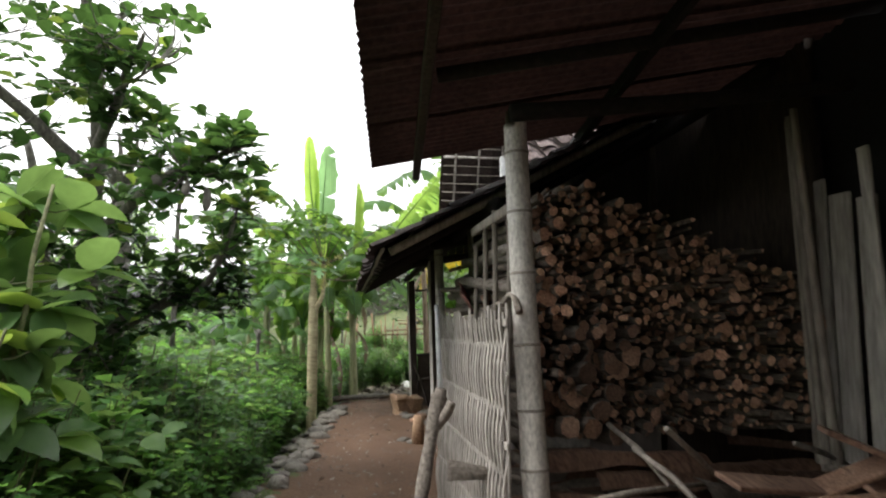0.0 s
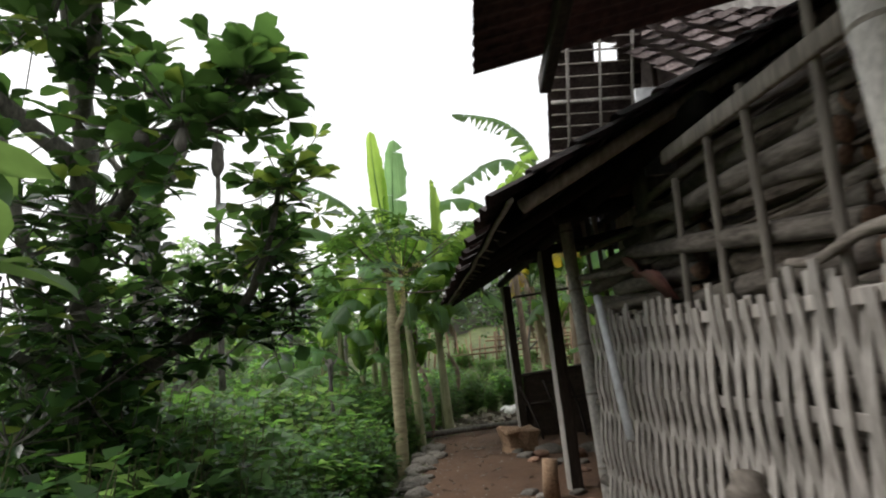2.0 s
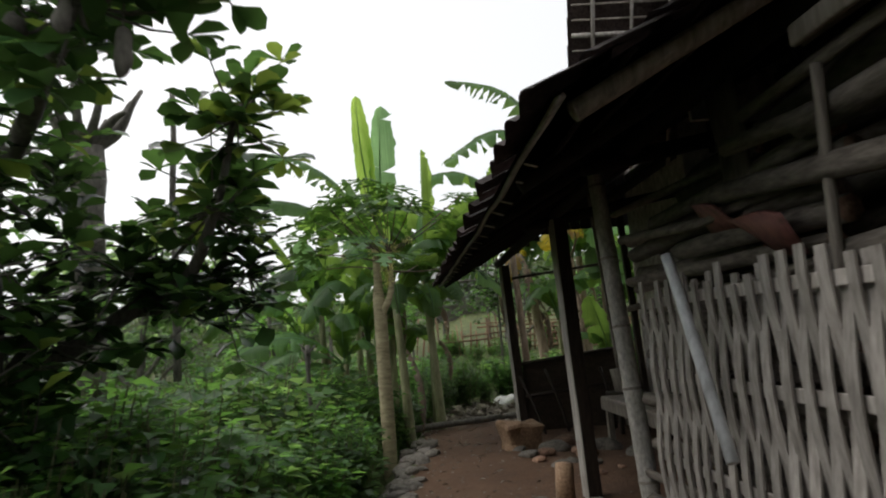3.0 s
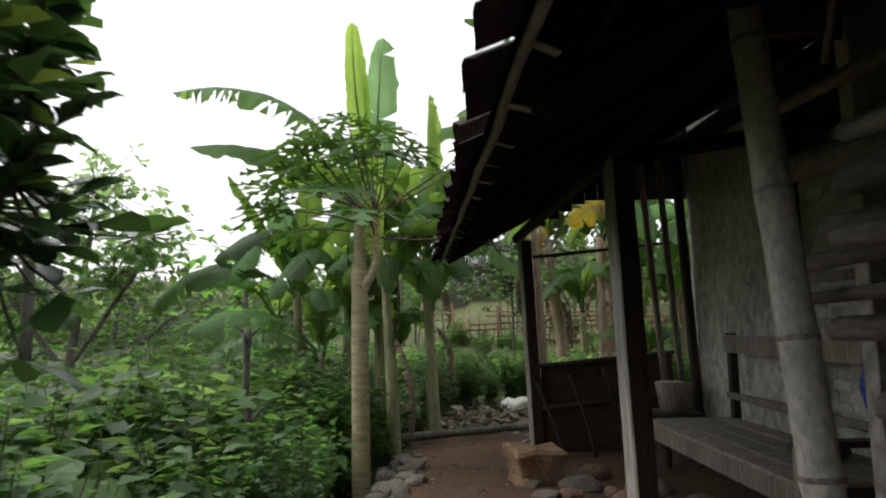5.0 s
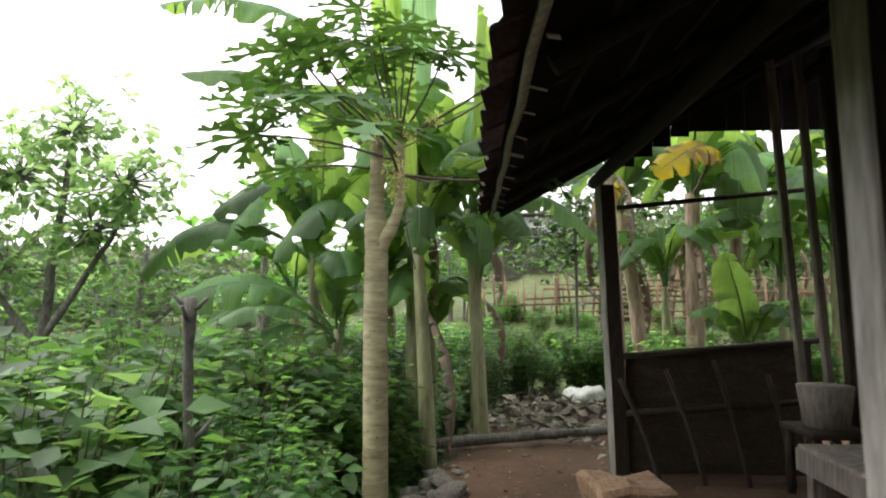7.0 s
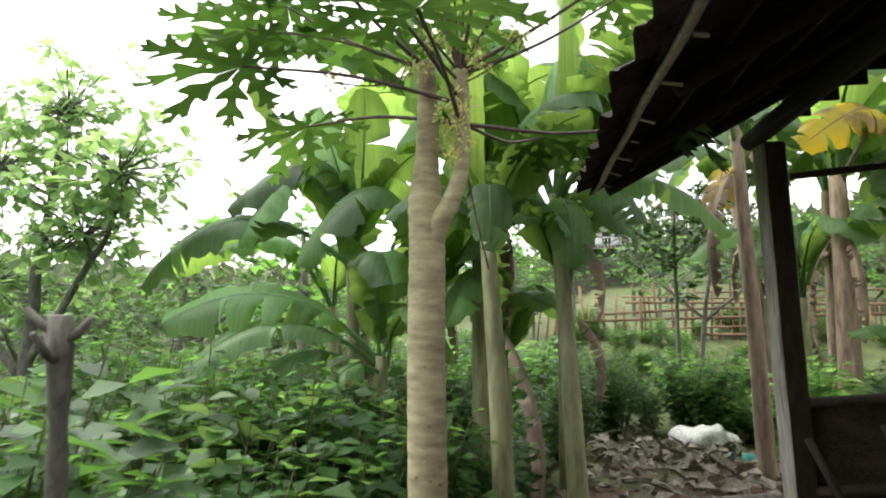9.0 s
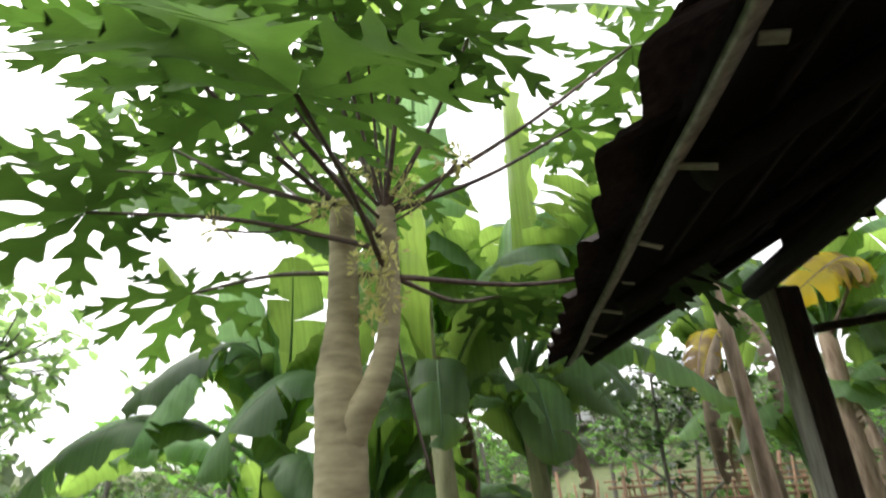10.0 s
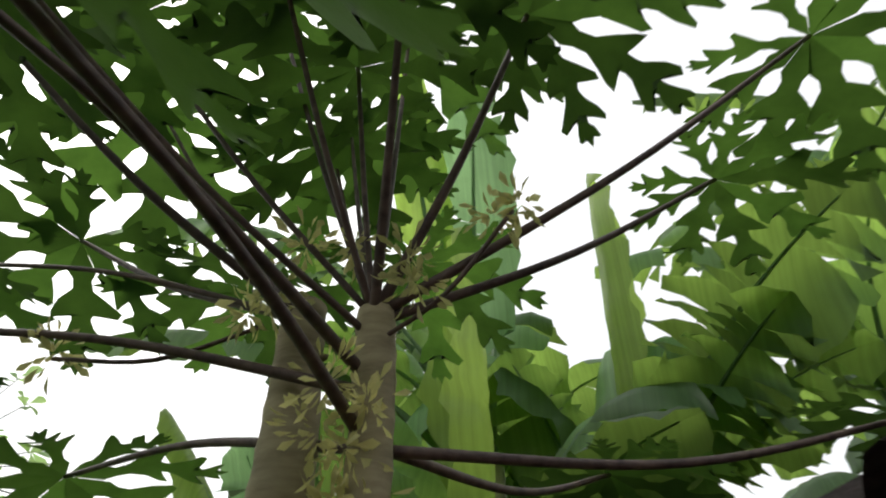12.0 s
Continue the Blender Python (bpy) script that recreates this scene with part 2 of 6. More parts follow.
def mth(op, a, b):
    n = gt.nodes.new("ShaderNodeMath")
    n.operation = op
    for s, v in zip(n.inputs, (a, b)):
        if isinstance(v, (int, float)):
            s.default_value = v
        else:
            gt.links.new(v, s)
    return n.outputs[0]


gn = mth("MULTIPLY", mth("SUBTRACT", tex(gt, 1.6, 5, shift=False), 0.5), 1.6)
g_left = mth("ADD", mth("ADD", gsep.outputs["X"], mth("MULTIPLY", gsep.outputs["Y"], 0.05)), gn)
g_far = mth("ADD", gsep.outputs["Y"], mth("MULTIPLY", gn, 3.0))
bare = mth("MULTIPLY", mth("GREATER_THAN", g_left, -1.15), mth("LESS_THAN", g_far, 12.5))
gt.links.new(mix(gt, bare, weedy, soil), gb.inputs["Base Color"])
gb.inputs["Roughness"].default_value = 0.95
bump(gt, gb, tex(gt, 22, 8, shift=False), 0.8, 0.03)


# ---------------------------------------------------------------- mesh helpers
HOUSE = pose(-0.375, 4.0, 0, 0, 0, 8.3)  # the buildings' own axes: x across, y along the eaves


def thing(name, m, label, category, group="", kind=""):
    ob = new(name)
    ob.empty_display_size = 0.1
    ob.matrix_world = m
    return tagged(ob, label, category, group, kind)


def part(name, bm, material, parent=None, label="", smooth=True):
    """Links a bmesh as one mesh object, under a thing or a part."""
    me = bpy.data.meshes.new(name)
    bm.to_mesh(me)
    bm.free()
    return mesh_part(name, me, material, parent, label, smooth)


def mesh_part(name, me, material, parent=None, label="", smooth=True):
    for m in material if isinstance(material, (list, tuple)) else [material]:
        me.materials.append(m)
    if smooth:
        me.shade_smooth()
    ob = new(name, me)
    ob.parent = parent
    return tagged(ob, label)


def raw(name, verts, faces, material, parent=None, label="", smooth=True, slots=None):
    me = bpy.data.meshes.new(name)
    me.from_pydata([tuple(v) for v in verts], [], [tuple(f) for f in faces])
    ob = mesh_part(name, me, material, parent, label, smooth)
    if slots is not None:
        me.polygons.foreach_set("material_index", slots)
    return ob


def box(bm, c, s, r=None, bev=0.0):
    """A box round c with sides s, turned by r, its edges bevelled."""
    m = Matrix.Translation(c) @ (r or Matrix()) @ Matrix.Diagonal((*s, 1))
    g = bmesh.ops.create_cube(bm, size=1, matrix=m)
    if bev:
        es = list({e for v in g["verts"] for e in v.link_edges})
        bmesh.ops.bevel(bm, geom=es, offset=bev, segments=1, affect="EDGES")


def tube(bm, pts, rad, seg=8, cap=True):
    """A tapered round limb along pts."""
    pts = [Vector(p) for p in pts]
    rad = rad if isinstance(rad, (list, tuple)) else [rad] * len(pts)
    rings, side = [], None
    for i, p in enumerate(pts):
        d = (pts[min(i + 1, len(pts) - 1)] - pts[max(i - 1, 0)]).normalized()
        if side is None:
            side = d.orthogonal().normalized()
        side = (side - d * side.dot(d)).normalized()
        up = d.cross(side)
        rings.append([bm.verts.new(p + rad[i] * (math.cos(a) * side + math.sin(a) * up)) for a in (2 * math.pi * k / seg for k in range(seg))])
    for a, b in zip(rings, rings[1:]):
        for k in range(seg):
            bm.faces.new((a[k], a[(k + 1) % seg], b[(k + 1) % seg], b[k]))
    if cap:
        bm.faces.new(rings[0][::-1])
        bm.faces.new(rings[-1])


def curve_pts(ctrl, n=6):
    """Smooth points through the given ones."""
    c = [Vector(p) for p in ctrl]
    c = [2 * c[0] - c[1]] + c + [2 * c[-1] - c[-2]]
    out = []
    for i in range(1, len(c) - 2):
        for k in range(n):
            t = k / n
            out.append(0.5 * (2 * c[i] + (c[i + 1] - c[i - 1]) * t + (2 * c[i - 1] - 5 * c[i] + 4 * c[i + 1] - c[i + 2]) * t * t + (3 * c[i] - c[i - 1] - 3 * c[i + 1] + c[i + 2]) * t ** 3))
    return out + [c[-2]]


def lerp_list(a, b, n):
    return [a + (b - a) * i / (n - 1) for i in range(n)]


def rock(bm, c, s, seed, sub=2):
    g = bmesh.ops.create_icosphere(bm, subdivisions=sub, radius=1, matrix=Matrix.Translation(c) @ Matrix.Diagonal((*s, 1)))
    for v in g["verts"]:
        d = v.co - Vector(c)
        v.co = Vector(c) + d * (1 + 0.35 * noise.noise(d * 1.3 / max(s) + Vector((seed * 7.1, seed * 3.3, 0))))


def smooth(v, a, b):
    t = min(max((v - a) / (b - a), 0), 1)
    return t * t * (3 - 2 * t)


def edge_x(y):
    return -1.32 - 0.05 * (y - 5)


def gz(x, y):
    """The ground's height."""
    z = 0.2 * smooth(y, 2, 7) - 0.12 * smooth(y, 10.5, 14)
    left = smooth(edge_x(y) - x, 0.0, 0.5)
    z += left * (-0.16 - 0.12 * smooth(y, 4, 7)) - 0.9 * smooth(-x, 3.5, 14)
    z += 1.0 * smooth(y, 16, 21) + 3.5 * smooth(y, 22, 60) * smooth(x, -25, 5)
    z += 14 * smooth(math.hypot(x, y), 60, 200)
    near = smooth(30 - math.hypot(x, y), 0, 15)
    return z + near * 0.05 * noise.noise(Vector((x * 0.9, y * 0.9, 0))) + near * 0.015 * noise.noise(Vector((x * 4, y * 4, 3)))


LEAF_OVATE = ([(0, 0, 0), (.08, .42, .03), (.08, 0, -.01), (.08, -.42, .03), (.22, .80, .06), (.22, 0, -.02), (.22, -.80, .06), (.45, 1, .08), (.45, 0, -.03), (.45, -1, .08), (.70, .80, .03), (.70, 0, -.05), (.70, -.80, .03), (.88, .42, -.05), (.88, 0, -.09), (.88, -.42, -.05), (1, 0, -.16)],
              [(0, 2, 1), (0, 3, 2), (1, 2, 5, 4), (2, 3, 6, 5), (4, 5, 8, 7), (5, 6, 9, 8), (7, 8, 11, 10), (8, 9, 12, 11), (10, 11, 14, 13), (11, 12, 15, 14), (13, 14, 16), (14, 15, 16)])
LEAF_OBOVATE = ([(0, 0, 0), (.25, .35, .03), (.25, 0, -.02), (.25, -.35, .03), (.6, 1, .07), (.6, 0, -.03), (.6, -1, .07), (.88, .72, .0), (.88, 0, -.06), (.88, -.72, .0), (1, 0, -.12)],
                [(0, 2, 1), (0, 3, 2), (1, 2, 5, 4), (2, 3, 6, 5), (4, 5, 8, 7), (5, 6, 9, 8), (7, 8, 10), (8, 9, 10)])
LEAF_SMALL = ([(0, 0, 0), (.4, 1, .08), (.45, 0, -.03), (.4, -1, .08), (1, 0, -.12)], [(0, 2, 1), (0, 3, 2), (1, 2, 4), (2, 3, 4)])


def leaf_cloud(name, items, template, material, parent=None, label=""):
    """Many leaves in one mesh. items: rows of base, direction, length, half width, twist."""
    if not items:
        return None
    P = np.array([i[0] for i in items], float)
    D = np.array([i[1] for i in items], float)
    D /= np.linalg.norm(D, axis=1)[:, None] + 1e-9
    L, W, T = (np.array([i[k] for i in items], float) for k in (2, 3, 4))
    S = np.cross(D, (0, 0, 1.0))
    S /= np.linalg.norm(S, axis=1)[:, None] + 1e-9
    N = np.cross(S, D)
    S, N = S * np.cos(T)[:, None] + N * np.sin(T)[:, None], N * np.cos(T)[:, None] - S * np.sin(T)[:, None]
    tv = np.array(template[0])
    V = P[:, None] + D[:, None] * (tv[None, :, 0:1] * L[:, None, None]) + S[:, None] * (tv[None, :, 1:2] * W[:, None, None]) + N[:, None] * (tv[None, :, 2:3] * L[:, None, None])
    n = len(tv)
    F = [tuple(int(k) + j * n for k in f) for j in range(len(items)) for f in template[1]]
    return raw(name, V.reshape(-1, 3).tolist(), F, material, parent, label)


rng = np.random.default_rng(7)


def rnd(a, b):
    return float(rng.uniform(a, b))


# ---------------------------------------------------------------- ground
def build_ground():
    def axis(mid, half, n):
        s = np.linspace(-1, 1, n)
        return mid + half * np.sign(s) * (0.035 * np.abs(s) + 0.965 * np.abs(s) ** 4.5)
    xs, ys = axis(-1.5, 450, 190), axis(6.5, 450, 190)
    vs = [(x, y, gz(x, y)) for y in ys for x in xs]
    n = len(xs)
    fs = [(j * n + i, j * n + i + 1, (j + 1) * n + i + 1, (j + 1) * n + i) for j in range(len(ys) - 1) for i in range(n - 1)]
    tagged(raw("ground", vs, fs, M_GROUND), "bare reddish-brown earth path with weedy soil beside it", "ground", kind="structure")


build_ground()


# ---------------------------------------------------------------- near shed: sheet-metal roof on bamboo
def sheet_roof():
    """It falls a little towards its far end."""
    th = thing("sheet_metal_roof", pose(-0.475, 4.19, 2.45, -3.9, 0, 4.3), "rusty corrugated sheet-metal shed roof on bamboo rafters", "roof")
    u1, slope = 3.4, 0.20
    k, v = 0, 0.0
    while v > -7.4:
        w = 0.78
        bm = bmesh.new()
        rows = []
        nv, nu = 40, 10
        for j in range(nv + 1):
            y = v - w * j / nv
            rows.append([bm.verts.new((u1 * i / nu + 0.006 * math.sin(3 * j) * (i == 0), y, slope * u1 * i / nu + 0.010 * math.cos(2 * math.pi * y / 0.076) + 0.004 * (k % 2))) for i in range(nu + 1)])
        for a, b in zip(rows, rows[1:]):
            for i in range(nu):
                bm.faces.new((a[i], a[i + 1], b[i + 1], b[i]))
        bmesh.ops.solidify(bm, geom=bm.faces[:], thickness=0.0015)
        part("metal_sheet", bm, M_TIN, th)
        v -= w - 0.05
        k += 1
    # rafters and inner purlins have the roof's shade in their colour
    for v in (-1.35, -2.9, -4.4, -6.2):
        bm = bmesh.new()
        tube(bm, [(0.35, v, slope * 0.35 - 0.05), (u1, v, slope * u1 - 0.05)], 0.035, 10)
        part("rafter", bm, M_SHADE, th)
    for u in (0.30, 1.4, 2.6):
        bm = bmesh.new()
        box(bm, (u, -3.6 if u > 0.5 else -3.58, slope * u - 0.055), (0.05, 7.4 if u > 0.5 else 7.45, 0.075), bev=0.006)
        part("purlin", bm, M_SHADE if u > 0.5 else M_DARKWOOD, th, smooth=False)
    # unseen wall, added behind the start to keep daylight out of the shed
    wb = thing("wall_back", HOUSE, "unseen board wall added to darken the shed", "wall", kind="structure")
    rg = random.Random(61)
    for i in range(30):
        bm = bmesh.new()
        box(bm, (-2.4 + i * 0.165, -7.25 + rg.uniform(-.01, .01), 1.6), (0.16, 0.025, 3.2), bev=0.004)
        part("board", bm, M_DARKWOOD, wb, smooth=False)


def bamboo(name, pts, r, spacing, parent, label="", mat_=None):
    """A bamboo pole with swollen joints and thin rings at them."""
    bm = bmesh.new()
    p0, p1 = Vector(pts[0]), Vector(pts[-1])
    length = (p1 - p0).length
    d = (p1 - p0).normalized()
    s, ps, rs = 0.0, [], []
    nodes = []
    nxt = spacing * 0.6
    bend = d.orthogonal().normalized()
    while s < length:
        wob = bend * (0.006 * math.sin(s * 2.7))
        ps.append(p0 + d * s + wob)
        rs.append(r * (1.04 - 0.12 * s / length))
        if s >= nxt:
            nodes.append((p0 + d * s + wob, rs[-1]))
            rs[-1] *= 1.07
            nxt += spacing * (0.9 + 0.25 * (len(nodes) % 3) / 2)
        s += spacing / 8
    ps.append(p1)
    rs.append(r * 0.92)
    tube(bm, ps, rs, 16)
    pole = part(name, bm, mat_ or M_BAMBOO, parent, label)
    for c, q in nodes:
        bm = bmesh.new()
        tube(bm, [c - d * 0.010, c - d * 0.004, c + d * 0.004, c + d * 0.010], [q * 1.02, q * 1.085, q * 1.085, q * 1.02], 16)
        part("joint_ring", bm, M_NODE, pole)
    return pole


sheet_roof()
th = thing("bamboo_post", HOUSE @ pose(0.61, -1.14, 0.0), "thick grey weathered bamboo post under the sheet-metal roof", "post")
bamboo("pole", [(0.03, -0.06, -0.05), (-0.035, 0.08, 2.38)], 0.060, 0.29, th)
# girder coloured near-black so that it sinks into the roof's shade
th = thing("shed_girder", HOUSE @ pose(0, -1.08, 0), "near-black round girder on the bamboo post", "beam")
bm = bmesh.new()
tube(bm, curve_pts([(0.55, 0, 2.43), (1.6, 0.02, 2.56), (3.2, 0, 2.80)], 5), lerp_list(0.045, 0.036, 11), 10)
part("girder", bm, M_SHADE, th)


# ---------------------------------------------------------------- firewood
def log_mesh(r, length, seed, bark=None):
    """A round, halved or quartered piece of firewood along +y."""
    rg = random.Random(seed)
    bm = bmesh.new()
    n = 8
    el = rg.uniform(0.75, 1.0)
    shape = rg.choice(("round", "round", "round", "half", "wedge")) if bark is None else "round"
    prof = []
    for k in range(n):
        a = 2 * math.pi * k / n
        q = r * (1 + rg.uniform(-0.16, 0.16))
        x, z = q * math.cos(a), q * el * math.sin(a)
        if shape != "round" and z < -0.1 * r:
            z = -0.1 * r
        if shape == "wedge" and x < -0.1 * r:
            x = -0.1 * r
        prof.append((x, z))
    bow = rg.uniform(-0.02, 0.02) if bark is None else rg.uniform(-0.05, 0.05)
    tilt = rg.uniform(-0.3, 0.3)
    rings = []
    for y, k in ((0, 0.92), (0.012, 1), (length * 0.5, 1.02), (length, 0.96)):
        rings.append([bm.verts.new((x * k + bow * math.sin(math.pi * y / length), y + (tilt * z if y < 0.1 else 0), z * k)) for x, z in prof])
    for a, b in zip(rings, rings[1:]):
        for k in range(n):
            bm.faces.new((a[k], b[k], b[(k + 1) % n], a[(k + 1) % n]))
    for ring, flip in ((rings[0], False), (rings[-1], True)):
        f = bm.faces.new(ring if not flip else ring[::-1])
        f.material_index = 1
    bm.normal_update()
    me = bpy.data.meshes.new("firewood_log")
    bm.to_mesh(me)
    bm.free()
    me.materials.append(bark or M_BARK)
    me.materials.append(M_CUT)
    if bark:
        me.shade_smooth()
    return me


def firewood():
    th = thing("firewood_stack", HOUSE, "tall stack of split and round firewood logs", "firewood")
    rg = random.Random(4)
    radii = (0.012, 0.016, 0.021, 0.027, 0.036, 0.055)
    kinds = [[log_mesh(r, L, 10 * i + j) for j, L in enumerate((0.5, 0.55, 0.6, 0.6, 0.65))] for i, r in enumerate(radii)]
    rest = bmesh.new()
    count = 0
    z = 0.90
    while z < 2.14:
        u = 0.69 + rg.uniform(0, 0.03)
        while u < 2.32:
            i = rg.choices(range(6), (2, 4, 4, 3, 1.2, 0.15))[0]
            if z < 1.25 and u < 1.1 and rg.random() < 0.2:
                i = 5
            r = radii[i]
            if z < 2.14 - 0.40 * max(0, u - 1.0) + rg.uniform(-0.06, 0.06):
                across = u > 1.4 and rg.random() < 0.04
                m = pose(u + r, -0.87 + rg.uniform(-0.07, 0.11), z + rg.uniform(-0.018, 0.018), rg.uniform(-4, 4), rg.uniform(0, 360), rg.uniform(-8, 8) if not across else rg.choice((-1, 1)) * rg.uniform(50, 80))
                me = rg.choice(kinds[i])
                if u < 1.5 and count < 300:
                    ob = new("log", me)
                    ob.parent = th
                    ob.matrix_local = m
                    count += 1
                else:
                    n0 = len(rest.verts)
                    rest.from_mesh(me)
                    rest.verts.ensure_lookup_table()
                    for vv in rest.verts[n0:]:
                        vv.co = m @ vv.co
            u += r * 1.7
        z += 0.036
    tagged(part("log_rest", rest, [M_BARK, M_CUT], th, smooth=False), kind="stuff")
    # logs that show their long sides along the open flank
    side = [[log_mesh(r, L, 200 + 10 * i + j, M_GREYLOG) for j, L in enumerate((0.95, 1.25, 1.4))] for i, r in enumerate((0.020, 0.029, 0.041))]
    for v0 in (-0.84, 0.10):
        z = 0.16
        while z < (1.97 if v0 < 0 else 1.78):
            i = rg.randrange(3)
            r = (0.020, 0.029, 0.041)[i]
            ob = new("log", rg.choice(side[i]))
            ob.parent = th
            ob.matrix_local = pose(0.69 + rg.uniform(-0.025, 0.03), v0 + rg.uniform(-0.06, 0.06), z + r, rg.uniform(-6, 6), rg.uniform(0, 360), rg.uniform(-3, 4))
            z += 1.72 * r
    for k in range(46):
        i = rg.randrange(3)
        ob = new("log", rg.choice(side[i]))
        ob.parent = th
        ob.matrix_local = pose(0.76 + 0.105 * (k % 8) + rg.uniform(-0.02, 0.02), 0.50 + rg.uniform(-0.1, 0.1), 1.36 + 0.105 * (k // 8), rg.uniform(-3, 3), rg.uniform(0, 360), rg.uniform(-3, 3))
    bm = bmesh.new()
    for row in range(14):
        for c in range(12):
            x = 0.85 + c * 0.13 + 0.06 * (row % 2)
            if 0.95 + row * 0.078 < 1.98 - 0.4 * max(0, x - 1.0):
                tube(bm, [(x, -0.25, 0.95 + row * 0.078), (x, 1.3, 0.95 + row * 0.078)], 0.055, 6)
    tagged(part("log_core", bm, M_BARK, th), "logs deep inside the stack", kind="stuff")


firewood()


def bark_heap():
    """Sheets of bark and slabs lying below the stack."""
    th = thing("bark_slab_heap", HOUSE, "heap of dark brown bark slabs and offcuts below the firewood", "wood heap")
    rg = random.Random(11)
    for i in range(44):
        u, v, z = rg.uniform(0.75, 2.3), rg.uniform(-1.75, -0.85), 0
        z = 0.10 + 0.8 * max(0, (v + 1.75) / 0.9) * rg.uniform(0.7, 1.0)
        L, w = rg.uniform(0.5, 1.3), rg.uniform(0.05, 0.14)
        bm = bmesh.new()
        rows = []
        for j in range(7):
            s = (j / 6 - 0.5) * L
            ww = w * (0.75 + 0.25 * math.sin(j * 1.7 + i))
            rows.append([bm.verts.new((s, y, 0.03 * math.cos(y / ww * 1.5) + 0.015 * math.sin(j + i))) for y in (-ww, -ww * .5, 0, ww * .5, ww)])
        for a, b in zip(rows, rows[1:]):
            for k in range(4):
                bm.faces.new((a[k], b[k], b[k + 1], a[k + 1]))
        bmesh.ops.solidify(bm, geom=bm.faces[:], thickness=0.012)
        ob = part("bark_slab", bm, M_PEEL if i % 3 else M_WOOD, th, smooth=False)
        ob.matrix_local = pose(u, v, z, rg.uniform(15, 45), rg.uniform(-8, 8), rg.uniform(-25, 25))
    for i in range(16):
        bm = bmesh.new()
        L = rg.uniform(0.4, 0.9)
        tube(bm, [(-L / 2, 0, 0), (0, 0.01, 0.015), (L / 2, 0, 0)], [0.012, 0.014, 0.01], 6)
        ob = part("stick", bm, M_WOOD, th)
        ob.matrix_local = pose(rg.uniform(0.8, 2.2), rg.uniform(-1.7, -0.9), rg.uniform(0.3, 0.9), rg.uniform(-10, 10), rg.uniform(-10, 25), rg.uniform(-90, 60))


bark_heap()


def wood_offcuts():
    """A pile of broken reddish boards by the plank wall."""
    th = thing("broken_board_pile", HOUSE @ pose(1.55, -1.95, 0.0), "pile of broken reddish-brown boards by the plank wall", "wood pile")
    rg = random.Random(5)
    for i in range(26):
        bm = bmesh.new()
        L, w = rg.uniform(0.35, 0.75), rg.uniform(0.09, 0.2)
        box(bm, (0, 0, 0), (L, w, 0.02), bev=0.004)
        for v in bm.verts:
            v.co.y += 0.25 * w * noise.noise(Vector((v.co.x * 5, i, 0)))
            v.co.z += 0.03 * noise.noise(Vector((v.co.x * 3, i * 3, 1)))
        ob = part("board", bm, (M_CUT, M_PEEL, M_CUT)[i % 3], th, smooth=False)
        ob.matrix_local = pose(rg.uniform(-0.25, 0.4) * (1.1 - 0.5 * i / 26), rg.uniform(-0.25, 0.25), 0.08 + 0.86 * i / 26, rg.uniform(-25, 25), rg.uniform(-35, 35), rg.uniform(0, 180))


wood_offcuts()


def plank_wall():
    """Upright bleached planks and poles closing the shed's far side."""
    th = thing("wall_plank", HOUSE, "tall bleached upright planks of the shed's wall", "wall", kind="structure")
    rg = random.Random(3)
    v = -0.88
    while v > -7.2:
        w, e_ = rg.uniform(0.06, 0.15), rg.uniform(-0.25, 0.12)
        bm = bmesh.new()
        box(bm, (0, 0, 1.12 + 0.5 * e_), (0.02, w, 2.24 + e_), bev=0.004)
        ob = part("plank", bm, M_PLANK, th, smooth=False)
        ob.matrix_local = pose(2.30 + rg.uniform(-0.03, 0.03), v - w / 2, 0, rg.uniform(-1.5, 1.5), rg.uniform(-2, 1), rg.uniform(-4, 4))
        v -= w + rg.uniform(0.008, 0.055)
    # black sheet standing in for the shade between and above the planks
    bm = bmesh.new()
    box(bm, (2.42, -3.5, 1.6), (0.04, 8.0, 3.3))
    part("backing_board", bm, M_SHADE, th)
    for i, (v, lean) in enumerate(((-0.95, 2.2), (-1.03, 3.0), (-1.15, 4.0))):
        p = thing("leaning_pole", HOUSE @ pose(2.2 - 0.02 * i, v, 0.0, 0, -lean, 0), "slim weathered pole leaning on the plank wall", "pole", "poles against the plank wall")
        bm = bmesh.new()
        tube(bm, curve_pts([(0, 0, 0), (0.01, 0.02, 1.2), (0, -0.01, 2.5)], 4), lerp_list(0.028, 0.018, 9), 8)
        part("shaft", bm, M_WOOD, p)


plank_wall()


